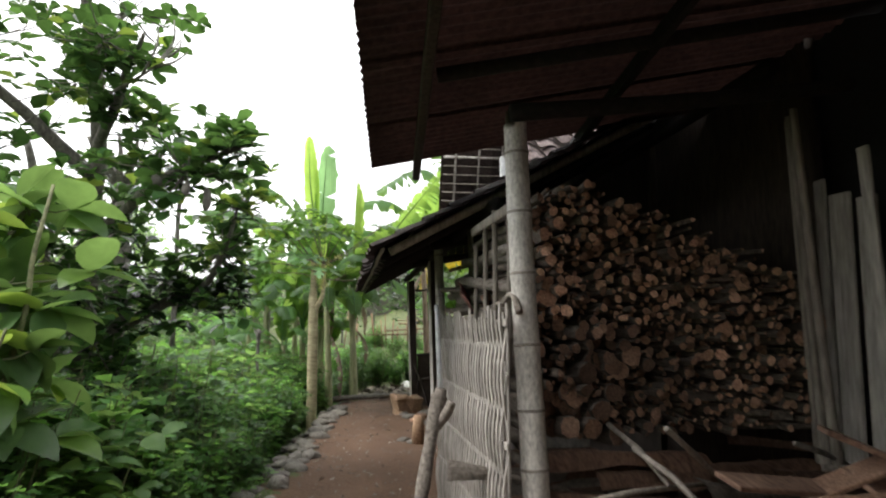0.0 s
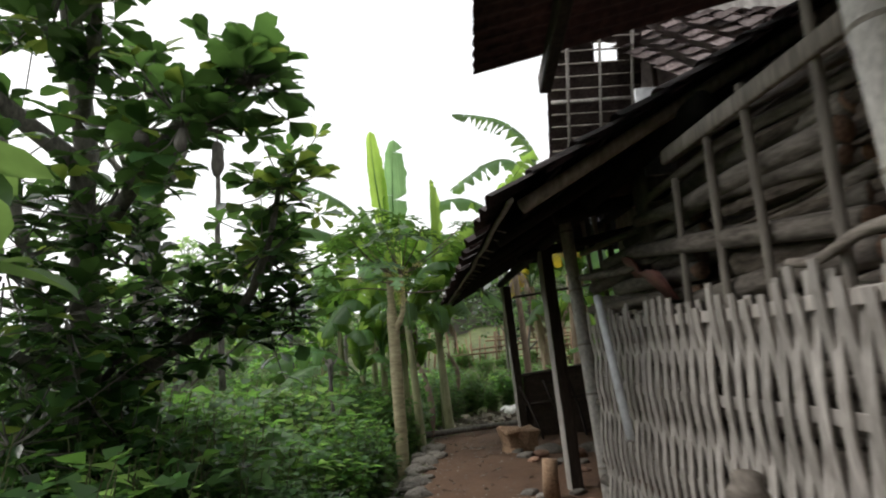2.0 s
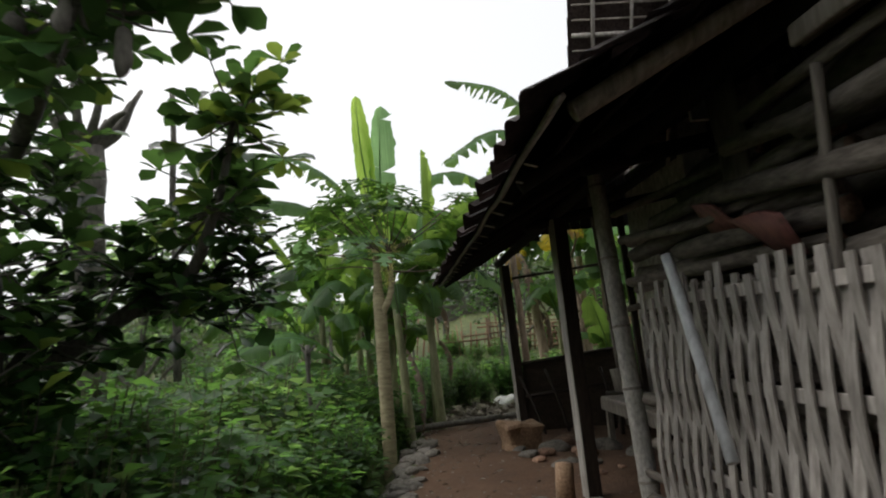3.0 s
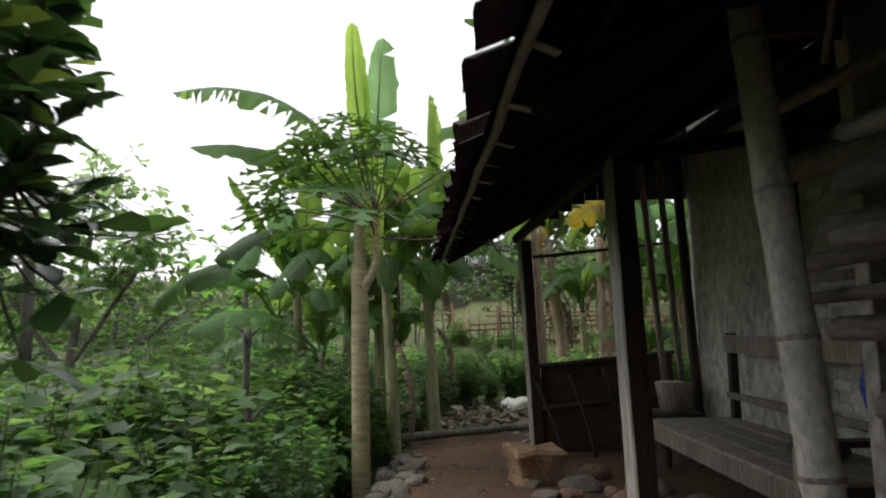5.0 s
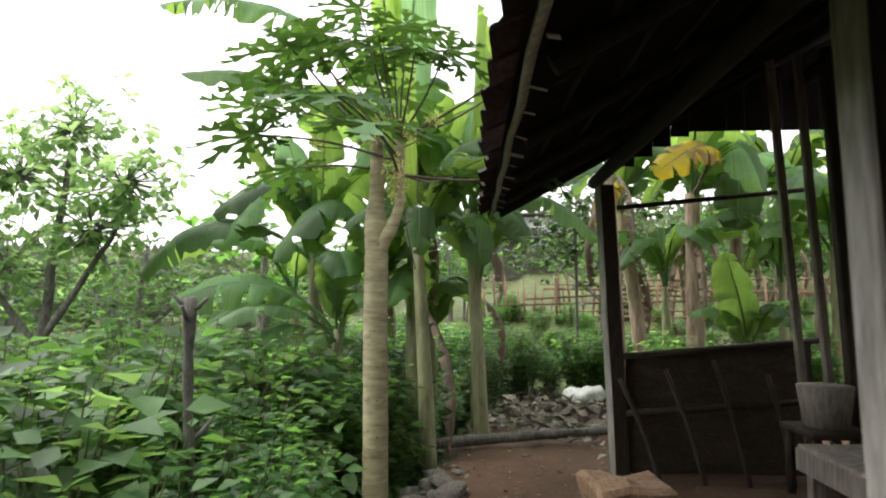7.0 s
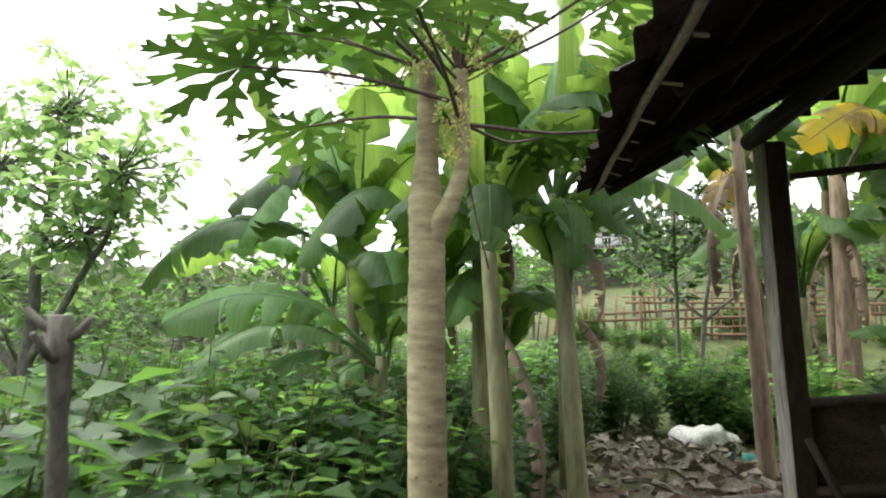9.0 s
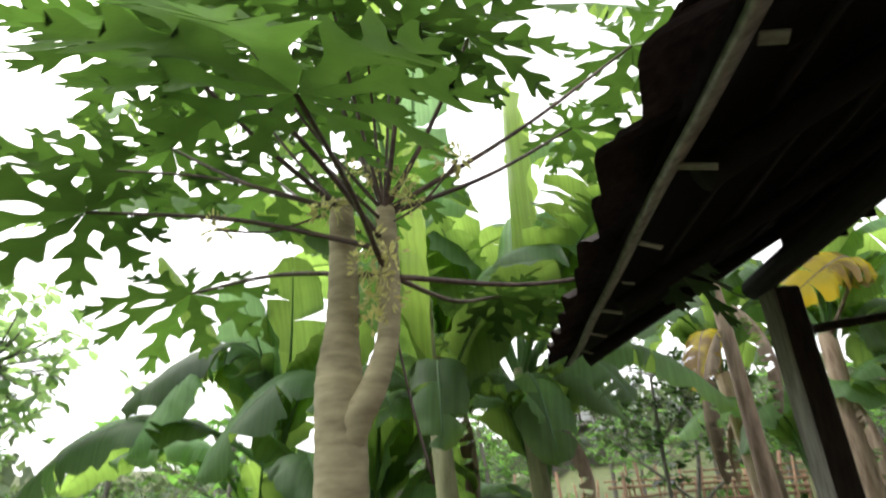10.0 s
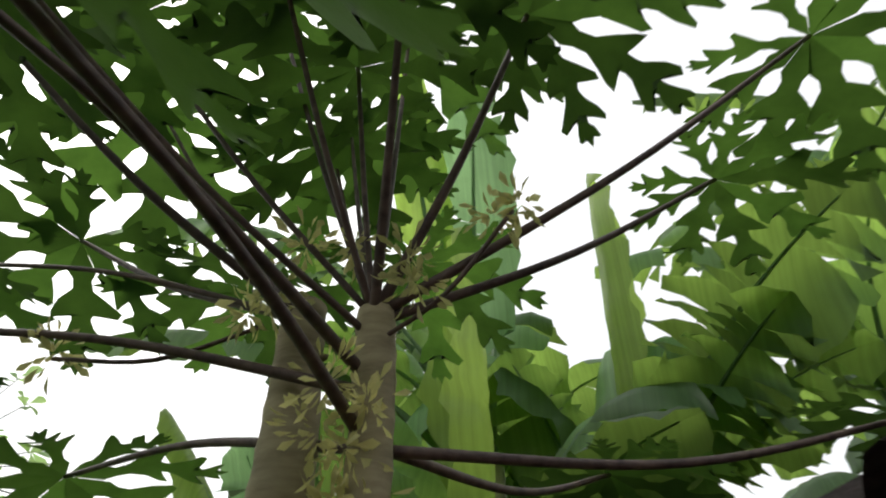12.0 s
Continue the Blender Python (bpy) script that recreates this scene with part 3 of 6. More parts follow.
# ---------------------------------------------------------------- woven fence with its rails
def fence():
    th = thing("woven_bamboo_fence", HOUSE @ pose(0.48, 0, 0), "waist-high fence of woven grey split-bamboo slats", "fence")
    rg = random.Random(8)
    rails = (0.34, 0.62, 0.90, 1.18, 1.425)
    for z in rails:
        bm = bmesh.new()
        box(bm, (0, -0.135, z), (0.009, 2.19, 0.034), bev=0.002)
        bmesh.ops.subdivide_edges(bm, edges=[e for e in bm.edges if abs(e.verts[0].co.y - e.verts[1].co.y) > 1], cuts=12)
        for p in bm.verts:
            p.co.z += 0.006 * math.sin(3 * p.co.y + z * 9)
        part("rail", bm, M_SLAT, th, smooth=False)
    v, i = -1.18, 0
    while v < 0.95:
        w = rg.uniform(0.0145, 0.0195)
        top = 1.47 + rg.uniform(-0.035, 0.045)
        bm = bmesh.new()
        sgn = 1 if i % 2 else -1
        rows = []
        lean = rg.uniform(-0.02, 0.02)
        ph = rg.uniform(-0.004, 0.004)
        for k in range(23):
            z = 0.12 + (top - 0.12) * k / 22
            a = math.cos(math.pi * (z - 1.18) / 0.28)
            x = sgn * 0.015 * a
            y = v + sgn * 0.0075 * a + lean * (z - 0.7) + ph * math.sin(z * 11)
            th_ = 0.0035
            rows.append([bm.verts.new((x + dx, y + dy, z)) for dx, dy in ((-th_, -w), (-th_, w), (th_, w * 0.92), (th_, -w * 0.92))])
        for a, b in zip(rows, rows[1:]):
            for k in range(4):
                bm.faces.new((a[k], a[(k + 1) % 4], b[(k + 1) % 4], b[k]))
        bm.faces.new(rows[0][::-1])
        bm.faces.new(rows[-1])
        part("slat", bm, M_SLAT, th, smooth=False)
        v += rg.uniform(0.033, 0.042)
        i += 1
    bm = bmesh.new()
    box(bm, (0.012, -1.195, 0.8), (0.012, 0.03, 1.36), bev=0.003)
    part("end_batten", bm, M_SLAT, th)
    # lattice above it that holds the logs back
    th = thing("stick_lattice", HOUSE @ pose(0.585, 0, 0), "lattice of grey sticks holding back stacked logs", "lattice")
    for v, z0, z1, ln in ((-0.86, 1.2, 2.5, 0.03), (-0.55, 1.2, 2.05, 0.0), (-0.28, 1.2, 2.0, 0.03), (0.02, 1.2, 1.92, 0.05)):
        bm = bmesh.new()
        tube(bm, curve_pts([(0.0, v, z0), (0.004, v - ln * .4, (z0 + z1) / 2), (0.0, v - ln, z1)], 4), 0.014, 8)
        part("upright", bm, M_WOOD, th)
    bm = bmesh.new()
    box(bm, (-0.01, -0.55, 2.0), (0.022, 1.15, 0.055), Matrix.Rotation(0.02, 4, "X"), 0.006)
    part("top_board", bm, M_WOOD, th)
    bm = bmesh.new()
    tube(bm, curve_pts([(-0.035, -1.19, 1.47), (-0.04, -1.12, 1.545), (-0.03, -0.98, 1.555), (-0.02, -0.8, 1.52), (-0.01, -0.66, 1.53)], 5), lerp_list(0.018, 0.012, 21), 8)
    part("bent_branch", bm, M_GREYLOG, th)
    # forked prop before the fence
    th = thing("forked_branch_prop", HOUSE @ pose(0.20, -1.15, 0.0), "pale forked branch standing as a prop by the fence", "branch")
    bm = bmesh.new()
    tube(bm, curve_pts([(-0.26, -0.45, 0.03), (-0.12, -0.15, 0.6), (-0.02, 0.06, 1.0), (0.02, 0.12, 1.12)], 6), [0.030 + 0.003 * math.sin(k * 1.7) + 0.006 * (12 < k < 17) for k in range(19)], 10)
    part("stem", bm, M_GREYLOG, th)
    bm = bmesh.new()
    tube(bm, curve_pts([(-0.01, 0.06, 0.97), (0.035, 0.04, 1.03), (0.055, 0.03, 1.075)], 5), lerp_list(0.026, 0.018, 11), 8)
    part("fork", bm, M_GREYLOG, th)
    th = thing("grey_plastic_pipe", HOUSE @ pose(0.43, 0.0, 0.0), "pale grey plastic pipe leaning on the fence", "pipe")
    bm = bmesh.new()
    tube(bm, [(-0.02, 0.53, 1.56), (-0.02, 0.50, 1.50), (-0.035, 0.24, 1.0)], 0.017, 16)
    part("pipe", bm, M_PIPE, th)


fence()


# ---------------------------------------------------------------- lean-to with its tiled roof
SL = math.atan(0.54)


def roof_tile(r_seed):
    """One curved clay tile, its low end at the origin, going up the slope along x."""
    bm = bmesh.new()
    L, w = 0.27, 0.225
    rows = []
    for i in range(3):
        x = L * i / 2
        row = []
        for k in range(8):
            y = (k / 7 - 0.5) * w
            z = 0.018 * math.cos(y / w * 2 * math.pi) + 0.003 * math.sin(y / w * math.pi) - 0.012 * i / 2
            row.append(bm.verts.new((x, y, z)))
        rows.append(row)
    for a, b in zip(rows, rows[1:]):
        for k in range(7):
            bm.faces.new((a[k], b[k], b[k + 1], a[k + 1]))
    bmesh.ops.solidify(bm, geom=bm.faces[:], thickness=0.014)
    me = bpy.data.meshes.new("roof_tile")
    bm.to_mesh(me)
    bm.free()
    return me


def lean_to_roof():
    th = thing("roof_tiled", HOUSE, "low tiled lean-to roof with shade-black rafters", "roof", kind="structure")
    rg = random.Random(2)
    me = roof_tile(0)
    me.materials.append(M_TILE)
    rest = bmesh.new()
    base = Matrix.Rotation(-SL, 4, "Y")
    for i in range(15):
        for j in range(32):
            s = -0.10 + i * 0.195
            v = 0.06 + j * 0.205
            off = rg.uniform(-0.025, 0.015) if i == 0 else rg.uniform(-0.008, 0.008)
            m = Matrix.Translation(((s + off) * math.cos(SL), v + rg.uniform(-0.008, 0.008), 1.925 + (s + off) * math.sin(SL) + 0.03 + 0.02 * max(0, v - 2))) @ base @ pose(0, 0, 0, rg.uniform(-2, 2) if i else rg.uniform(-4, 4), 3 + rg.uniform(-1, 1), rg.uniform(-2, 2) if i else rg.uniform(-4, 4))
            if i < 8:
                ob = new("roof_tile", me)
                ob.parent = th
                ob.matrix_local = m
            else:
                n0 = len(rest.verts)
                rest.from_mesh(me)
                rest.verts.ensure_lookup_table()
                for vv in rest.verts[n0:]:
                    vv.co = m @ vv.co
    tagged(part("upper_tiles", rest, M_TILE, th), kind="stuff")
    # added sheet: blocks daylight through the tile gaps, coloured as roof shade
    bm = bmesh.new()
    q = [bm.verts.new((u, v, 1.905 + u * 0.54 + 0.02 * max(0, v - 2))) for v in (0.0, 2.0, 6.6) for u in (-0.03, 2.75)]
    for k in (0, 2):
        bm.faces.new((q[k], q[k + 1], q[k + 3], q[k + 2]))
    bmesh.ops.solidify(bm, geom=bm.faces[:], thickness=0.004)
    part("sooty_mat_lining", bm, M_SHADE, th)
    # rafters down the slope, battens along it, all but the first shade-black
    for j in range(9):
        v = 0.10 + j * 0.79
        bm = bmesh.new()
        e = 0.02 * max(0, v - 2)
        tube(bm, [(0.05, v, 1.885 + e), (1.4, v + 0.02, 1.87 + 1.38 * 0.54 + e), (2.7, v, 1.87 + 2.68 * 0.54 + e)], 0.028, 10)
        part("rafter", bm, M_SHADE if j else M_WOOD, th)
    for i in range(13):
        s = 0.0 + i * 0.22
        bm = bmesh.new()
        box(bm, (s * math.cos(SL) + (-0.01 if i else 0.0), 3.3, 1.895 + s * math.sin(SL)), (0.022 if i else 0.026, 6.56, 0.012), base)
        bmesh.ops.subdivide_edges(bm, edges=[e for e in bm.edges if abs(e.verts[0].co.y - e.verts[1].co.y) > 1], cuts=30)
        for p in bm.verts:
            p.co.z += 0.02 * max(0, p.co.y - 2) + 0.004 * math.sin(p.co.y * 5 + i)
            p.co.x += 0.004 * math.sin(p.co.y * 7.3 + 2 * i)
        part("batten", bm, M_SHADE if i else M_ROPE, th)
    for j in range(21):
        bm = bmesh.new()
        v = 0.55 + j * 0.285 + rg.uniform(-0.04, 0.04)
        w = rg.uniform(0.012, 0.03)
        box(bm, (0.012, 0, 0), (rg.uniform(0.025, 0.06), w, 0.004), bev=0.001)
        ob = part("tie_strip", bm, M_ROPE, th, smooth=False)
        ob.matrix_local = pose(0.02, v, 1.885 + 0.02 * max(0, v - 2), 10 * rg.uniform(-1, 1), 15, rg.uniform(-25, 25))
    # eaves beam and wall plate, shade-black as well
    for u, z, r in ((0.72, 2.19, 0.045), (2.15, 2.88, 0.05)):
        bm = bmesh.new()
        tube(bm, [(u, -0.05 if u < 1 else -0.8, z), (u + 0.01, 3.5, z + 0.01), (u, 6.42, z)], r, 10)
        part("beam", bm, M_SHADE, th)
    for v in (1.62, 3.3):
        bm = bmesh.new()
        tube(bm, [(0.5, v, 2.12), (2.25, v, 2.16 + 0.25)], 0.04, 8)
        part("tie_beam", bm, M_SHADE, th)


lean_to_roof()

th = thing("bamboo_post", HOUSE @ pose(0.62, 1.61, 0.12), "slim bamboo post under the tiled eaves", "post")
bamboo("pole", [(0.02, -0.09, 0.0), (-0.03, 0.12, 2.02)], 0.042, 0.33, th)
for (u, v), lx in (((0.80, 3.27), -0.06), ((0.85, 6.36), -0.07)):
    th = thing("squared_post", HOUSE @ pose(u, v, 0.1, 0, 0, 9), "square dark wooden post, daylight painted pale on its outer face", "post", "eaves posts")
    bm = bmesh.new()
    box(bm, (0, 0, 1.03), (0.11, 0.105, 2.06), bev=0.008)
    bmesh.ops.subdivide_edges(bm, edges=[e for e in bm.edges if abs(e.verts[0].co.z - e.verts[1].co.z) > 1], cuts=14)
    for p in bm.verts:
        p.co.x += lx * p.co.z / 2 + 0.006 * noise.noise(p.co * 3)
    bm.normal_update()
    # daylight on the outer face is painted: pale slot there, dark elsewhere
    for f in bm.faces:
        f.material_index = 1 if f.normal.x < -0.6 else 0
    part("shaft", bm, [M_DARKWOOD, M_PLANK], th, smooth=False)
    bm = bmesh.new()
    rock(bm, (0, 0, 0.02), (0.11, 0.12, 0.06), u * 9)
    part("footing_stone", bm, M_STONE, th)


def porch():
    # back wall: limewashed panel, then woven bamboo with posts
    th = thing("wall_house", HOUSE, "dusty limewashed and woven bamboo wall behind the porch", "wall", kind="structure")
    bm = bmesh.new()
    box(bm, (2.30, 5.2, 1.6), (0.08, 1.6, 3.0), bev=0.004)
    part("wall_panel", bm, M_WALL, th, smooth=False)
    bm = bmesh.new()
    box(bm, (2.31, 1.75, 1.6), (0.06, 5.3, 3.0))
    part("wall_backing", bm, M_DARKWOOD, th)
    rg = random.Random(6)
    # plaited strips, over and under
    n = 0
    for a in range(13):
        for b in range(30):
            v, z = 2.75 + a * 0.125, 0.55 + b * 0.062
            if v > 4.36 or z > 2.3:
                continue
            bm = bmesh.new()
            box(bm, (0, 0, 0), (0.006, 0.155 if (a + b) % 2 else 0.118, 0.058 if (a + b) % 2 else 0.075), bev=0.0015)
            ob = part("strip", bm, M_WEAVE, th, smooth=False)
            ob.matrix_local = pose(2.272 - 0.004 * ((a + b) % 2), v + 0.06, z + rg.uniform(-0.004, 0.004), rg.uniform(-3, 3), rg.uniform(-3, 3), 0)
            n += 1
    for v in (4.38, 2.7, 0.9):
        bm = bmesh.new()
        box(bm, (2.25, v, 1.5), (0.05, 0.06, 2.9), bev=0.005)
        part("wall_stud", bm, M_DARKWOOD, th, smooth=False)
    for z, v0, v1, h in ((1.63, 3.3, 4.36, 0.06),):
        bm = bmesh.new()
        box(bm, (2.235, (v0 + v1) / 2, z), (0.025, v1 - v0, h), bev=0.004)
        part("wall_rail", bm, M_WOOD, th, smooth=False)
    # doorway posts at the far corner
    for u, v, w, lean in ((2.24, 6.02, 0.07, -2), (2.16, 6.12, 0.05, -3), (2.05, 6.22, 0.05, -3.5)):
        p = thing("corner_pole", HOUSE @ pose(u, v, 0.15, 0, lean, 0), "dark pole standing at the porch's far corner", "pole", "corner poles")
        bm = bmesh.new()
        box(bm, (0, 0, 1.42), (w, w, 2.84), bev=0.008)
        part("shaft", bm, M_DARKWOOD if w > 0.06 else M_WOOD, p, smooth=False)
    # slatted day bed
    th = thing("wooden_bench", HOUSE @ pose(1.85, 4.2, 0.18), "low grey plank bench with a slatted backrest", "bench")
    for i, u in enumerate((-0.30, -0.13, 0.04, 0.21)):
        bm = bmesh.new()
        box(bm, (u, 0.0, 0.46), (0.155, 2.0, 0.025), bev=0.004)
        part("seat_plank", bm, M_WOOD, th, smooth=False)
    bm = bmesh.new()
    box(bm, (-0.37, 0.0, 0.40), (0.03, 2.02, 0.11), bev=0.005)
    part("front_rail", bm, M_WOOD, th, smooth=False)
    for u, v, h in ((-0.33, -0.95, 0.62), (-0.33, 0.93, 0.42), (0.28, -0.95, 0.42), (0.28, 0.93, 1.1), (0.30, 0.0, 1.05)):
        bm = bmesh.new()
        box(bm, (u, v, h / 2), (0.06, 0.06, h), bev=0.005)
        part("leg", bm, M_WOOD if h < 1 else M_DARKWOOD, th, smooth=False)
    for z, h in ((0.64, 0.05), (1.02, 0.13)):
        bm = bmesh.new()
        box(bm, (0.25, 0.0, z), (0.025, 1.95, h), bev=0.004)
        part("back_slat", bm, M_WOOD, th, smooth=False)
    bm = bmesh.new()
    box(bm, (-0.02, -0.95, 0.635), (0.66, 0.09, 0.03), bev=0.004)
    part("armrest", bm, M_DARKWOOD, th, smooth=False)
    th = thing("blue_cloth", HOUSE @ pose(2.20, 3.72, 1.0), "crumpled bright blue plastic rag hanging by the bench", "rag")
    bm = bmesh.new()
    rock(bm, (-0.02, 0, 0), (0.03, 0.05, 0.11), 3, 3)
    part("rag", bm, M_BLUE, th)
    th = thing("dark_clothes_bundle", HOUSE @ pose(1.9, 3.75, 0.665), "dark crumpled bundle lying on the bench", "bundle")
    bm = bmesh.new()
    rock(bm, (0, 0, 0.03), (0.14, 0.16, 0.05), 5, 3)
    part("bundle", bm, M_NET, th)
    # low screen across the porch's far end
    th = thing("woven_mat_screen", HOUSE @ pose(0, 6.36, 0.0), "low dark woven mat screen at the porch's end", "screen")
    bm = bmesh.new()
    rows = []
    for i in range(16):
        u = 0.9 + 1.25 * i / 15
        rows.append([bm.verts.new((u, 0.02 * math.sin(u * 9 + k) + 0.012 * noise.noise(Vector((u * 5, k, 0))), 0.12 + (0.86 + 0.10 * i / 15) * k / 8)) for k in range(9)])
    for a, b in zip(rows, rows[1:]):
        for k in range(8):
            bm.faces.new((a[k], b[k], b[k + 1], a[k + 1]))
    bmesh.ops.solidify(bm, geom=bm.faces[:], thickness=0.006)
    part("mat", bm, M_NET, th)
    for z0, z1 in ((0.98, 1.06), (0.6, 0.66)):
        bm = bmesh.new()
        tube(bm, [(0.88, -0.03, z0), (2.2, -0.03, z1 + 0.03)], 0.022, 8)
        part("rail", bm, M_DARKWOOD, th)
    for i in range(4):
        s_ = thing("leaning_stick", HOUSE @ pose(1.05 + 0.27 * i, 6.05, 0.15, -13, -18 + 4 * (i % 4), 0), "dark stick leaning on the mat screen", "stick", "sticks by the screen")
        bm = bmesh.new()
        tube(bm, curve_pts([(0, 0, 0), (0.02, 0, 0.4), (0, 0, 0.75 + 0.05 * (i % 3))], 3), 0.016, 6)
        part("shaft", bm, M_DARKWOOD, s_)
    th = thing("crossbar", HOUSE @ pose(0, 6.34, 0), "thin dark bamboo bar across the porch's open end", "bar")
    bm = bmesh.new()
    tube(bm, [(0.86, 0, 2.0), (2.2, 0, 2.12)], 0.017, 8)
    part("bar", bm, M_DARKWOOD, th)
    # boards coloured like the shade at the roof's far end
    g = thing("wall_gable_infill", HOUSE, "near-black boards closing the lean-to's far gable", "wall", kind="structure")
    for i in range(12):
        bm = bmesh.new()
        u = 0.95 + i * 0.13
        zb, zt = min(2.56, 1.80 + 0.54 * u), 2.06 + 0.54 * u
        box(bm, (u, 6.45, (zb + zt) / 2), (0.125, 0.015, zt - zb))
        part("board", bm, M_SHADE, g, smooth=False)
    th = thing("grey_bucket", HOUSE @ pose(1.93, 5.80, 0.62), "dull grey plastic bucket at the bench's end", "bucket")
    bm = bmesh.new()
    tube(bm, [(0, 0, 0), (0, 0, 0.24)], [0.12, 0.155], 18)
    part("body", bm, M_WOOD, th)
    th = thing("bucket_stand", HOUSE @ pose(1.93, 5.80, 0.2), "dark wooden stool under a bucket", "stool")
    bm = bmesh.new()
    box(bm, (0, 0, 0.4), (0.36, 0.4, 0.035), bev=0.005)
    part("top", bm, M_DARKWOOD, th)
    for a in (-1, 1):
        for b in (-1, 1):
            bm = bmesh.new()
            box(bm, (a * 0.14, b * 0.16, 0.19), (0.04, 0.04, 0.4))
            part("leg", bm, M_DARKWOOD, th)
    # red tin sheet and post by the firewood's end
    th = thing("red_tin_sheet", HOUSE @ pose(0.60, 0.42, 1.62, 12, 10, 0), "faded red bent tin sheet over the fence", "tin sheet")
    bm = bmesh.new()
    box(bm, (0, 0, 0), (0.11, 0.58, 0.010), Matrix.Rotation(radians(38), 4, "Y"))
    bmesh.ops.subdivide_edges(bm, edges=[e for e in bm.edges if abs(e.verts[0].co.y - e.verts[1].co.y) > 0.3], cuts=9)
    for p in bm.verts:
        p.co.z += 0.05 * p.co.y + 0.018 * math.sin(p.co.y * 14 + p.co.x * 30)
        p.co.x += 0.02 * math.sin(p.co.y * 9)
    part("sheet", bm, M_RED, th)
    th = thing("hanging_sack_cloth", HOUSE @ pose(0.66, 0.52, 1.60), "dull grey cloth hanging below the tiled roof", "cloth")
    bm = bmesh.new()
    rows = []
    for i in range(8):
        rows.append([bm.verts.new((0.012 * math.sin(i * 1.9 + k * .4), -0.09 + 0.18 * i / 7 + 0.03 * (k / 8), 0.5 * k / 8)) for k in range(9)])
    for a, b in zip(rows, rows[1:]):
        for k in range(8):
            bm.faces.new((a[k], b[k], b[k + 1], a[k + 1]))
    bmesh.ops.solidify(bm, geom=bm.faces[:], thickness=0.004)
    part("cloth", bm, M_WOOD, th)


porch()


def main_house():
    """The taller house behind: open eaves with battens, white gable, tiled roof."""
    th = thing("roof_main_house", HOUSE, "tall tiled house roof with bamboo battens under its open eaves", "roof", kind="structure")
    vb, zb, vt, zt = 2.5, 2.55, 1.75, 4.6

    def on(u, k, off=0.0):
        return (u, vb + (vt - vb) * k - off * 0.93, zb + (zt - zb) * k - off * 0.36)
    for u, r in ((0.84, 0.013), (1.08, 0.011), (1.32, 0.013)):
        bm = bmesh.new()
        tube(bm, [on(u, -0.1, 0.03), on(u, 1, 0.03)], r, 8)
        part("rafter", bm, M_SLAT, th)
    for i in range(27):
        bm = bmesh.new()
        k = -0.05 + i * 0.041
        tube(bm, [on(0.72, k), on(1.38, k)], 0.007 if i != 8 else 0.015, 6)
        part("batten", bm, M_WOOD if i != 8 else M_SLAT, th)
    bm = bmesh.new()
    for i in range(15):
        for j in range(4):
            u, k = 0.70 + j * 0.175, -0.06 + i * 0.075
            if (i, j) == (6, 2):
                continue
            bm.verts.ensure_lookup_table()
            q = [bm.verts.new(on(*a)) for a in ((u, k, -0.02), (u + 0.182, k, -0.02), (u + 0.182, k + 0.09, -0.05), (u, k + 0.09, -0.05))]
            bm.faces.new(q)
    bmesh.ops.solidify(bm, geom=bm.faces[:], thickness=0.012)
    tagged(part("eaves_tiles", bm, M_TILE_OLD, th), kind="stuff")
    g = thing("wall_gable", HOUSE, "white plastered gable wall under the tiled roof", "wall", kind="structure")
    bm = bmesh.new()
    box(bm, (2.9, 2.6, 2.15), (2.95, 0.08, 4.3), bev=0.004)
    part("gable_panel", bm, M_WALL, g, smooth=False)
    bm = bmesh.new()
    box(bm, (1.33, 1.95, 2.74), (0.22, 0.03, 0.62), bev=0.004)
    part("gable_board", bm, M_HOUSEWHITE, g, smooth=False)
    bm = bmesh.new()
    box(bm, (1.62, 2.54, 3.0), (0.03, 0.03, 1.2))
    part("gable_stud", bm, M_DARKWOOD, g, smooth=False)
    me = roof_tile(1)
    me.materials.append(M_TILE_OLD)
    a = math.atan(0.75)
    rg = random.Random(9)
    for i in range(15):
        for j in range(14):
            s = i * 0.19
            ob = new("roof_tile", me)
            ob.parent = th
            ob.matrix_local = Matrix.Translation((1.42 - 0.012 * i + j * 0.205 + 0.02 * (i % 2), 1.2 + s * math.cos(a), 2.76 + 0.05 * j * (j < 4) + 0.15 * (j > 3) + s * math.sin(a))) @ pose(0, 0, 0, 0, 0, 90) @ Matrix.Rotation(-a, 4, "Y") @ pose(0, 0, 0, rg.uniform(-3, 3), 4 + rg.uniform(-3, 3), rg.uniform(-5, 5))


main_house()


def house_shell():
    """Plain walls and roof that close the house where no one looks in."""
    for n, c, s_ in (("wall_house_far", (6.2, 4.4, 1.7), (0.1, 3.7, 3.6)), ("wall_house_end", (4.3, 6.25, 1.7), (3.9, 0.1, 3.6))):
        bm = bmesh.new()
        box(bm, c, s_)
        ob = part(n, bm, M_WALL)
        ob.matrix_world = HOUSE
        tagged(ob, "plain limewashed outer wall of the house", "wall", kind="structure")
    bm = bmesh.new()
    a = [bm.verts.new(p) for p in ((2.6, 2.75, 3.42), (4.4, 2.75, 4.4), (6.7, 2.75, 3.2), (2.6, 6.5, 3.42), (4.4, 6.5, 4.4), (6.7, 6.5, 3.2))]
    bm.faces.new((a[0], a[1], a[4], a[3]))
    bm.faces.new((a[1], a[2], a[5], a[4]))
    bmesh.ops.solidify(bm, geom=bm.faces[:], thickness=0.05)
    ob = part("roof_house", bm, M_TILE_OLD, smooth=False)
    ob.matrix_world = HOUSE
    tagged(ob, "brown clay roof over the closed house", "roof", kind="structure")


house_shell()


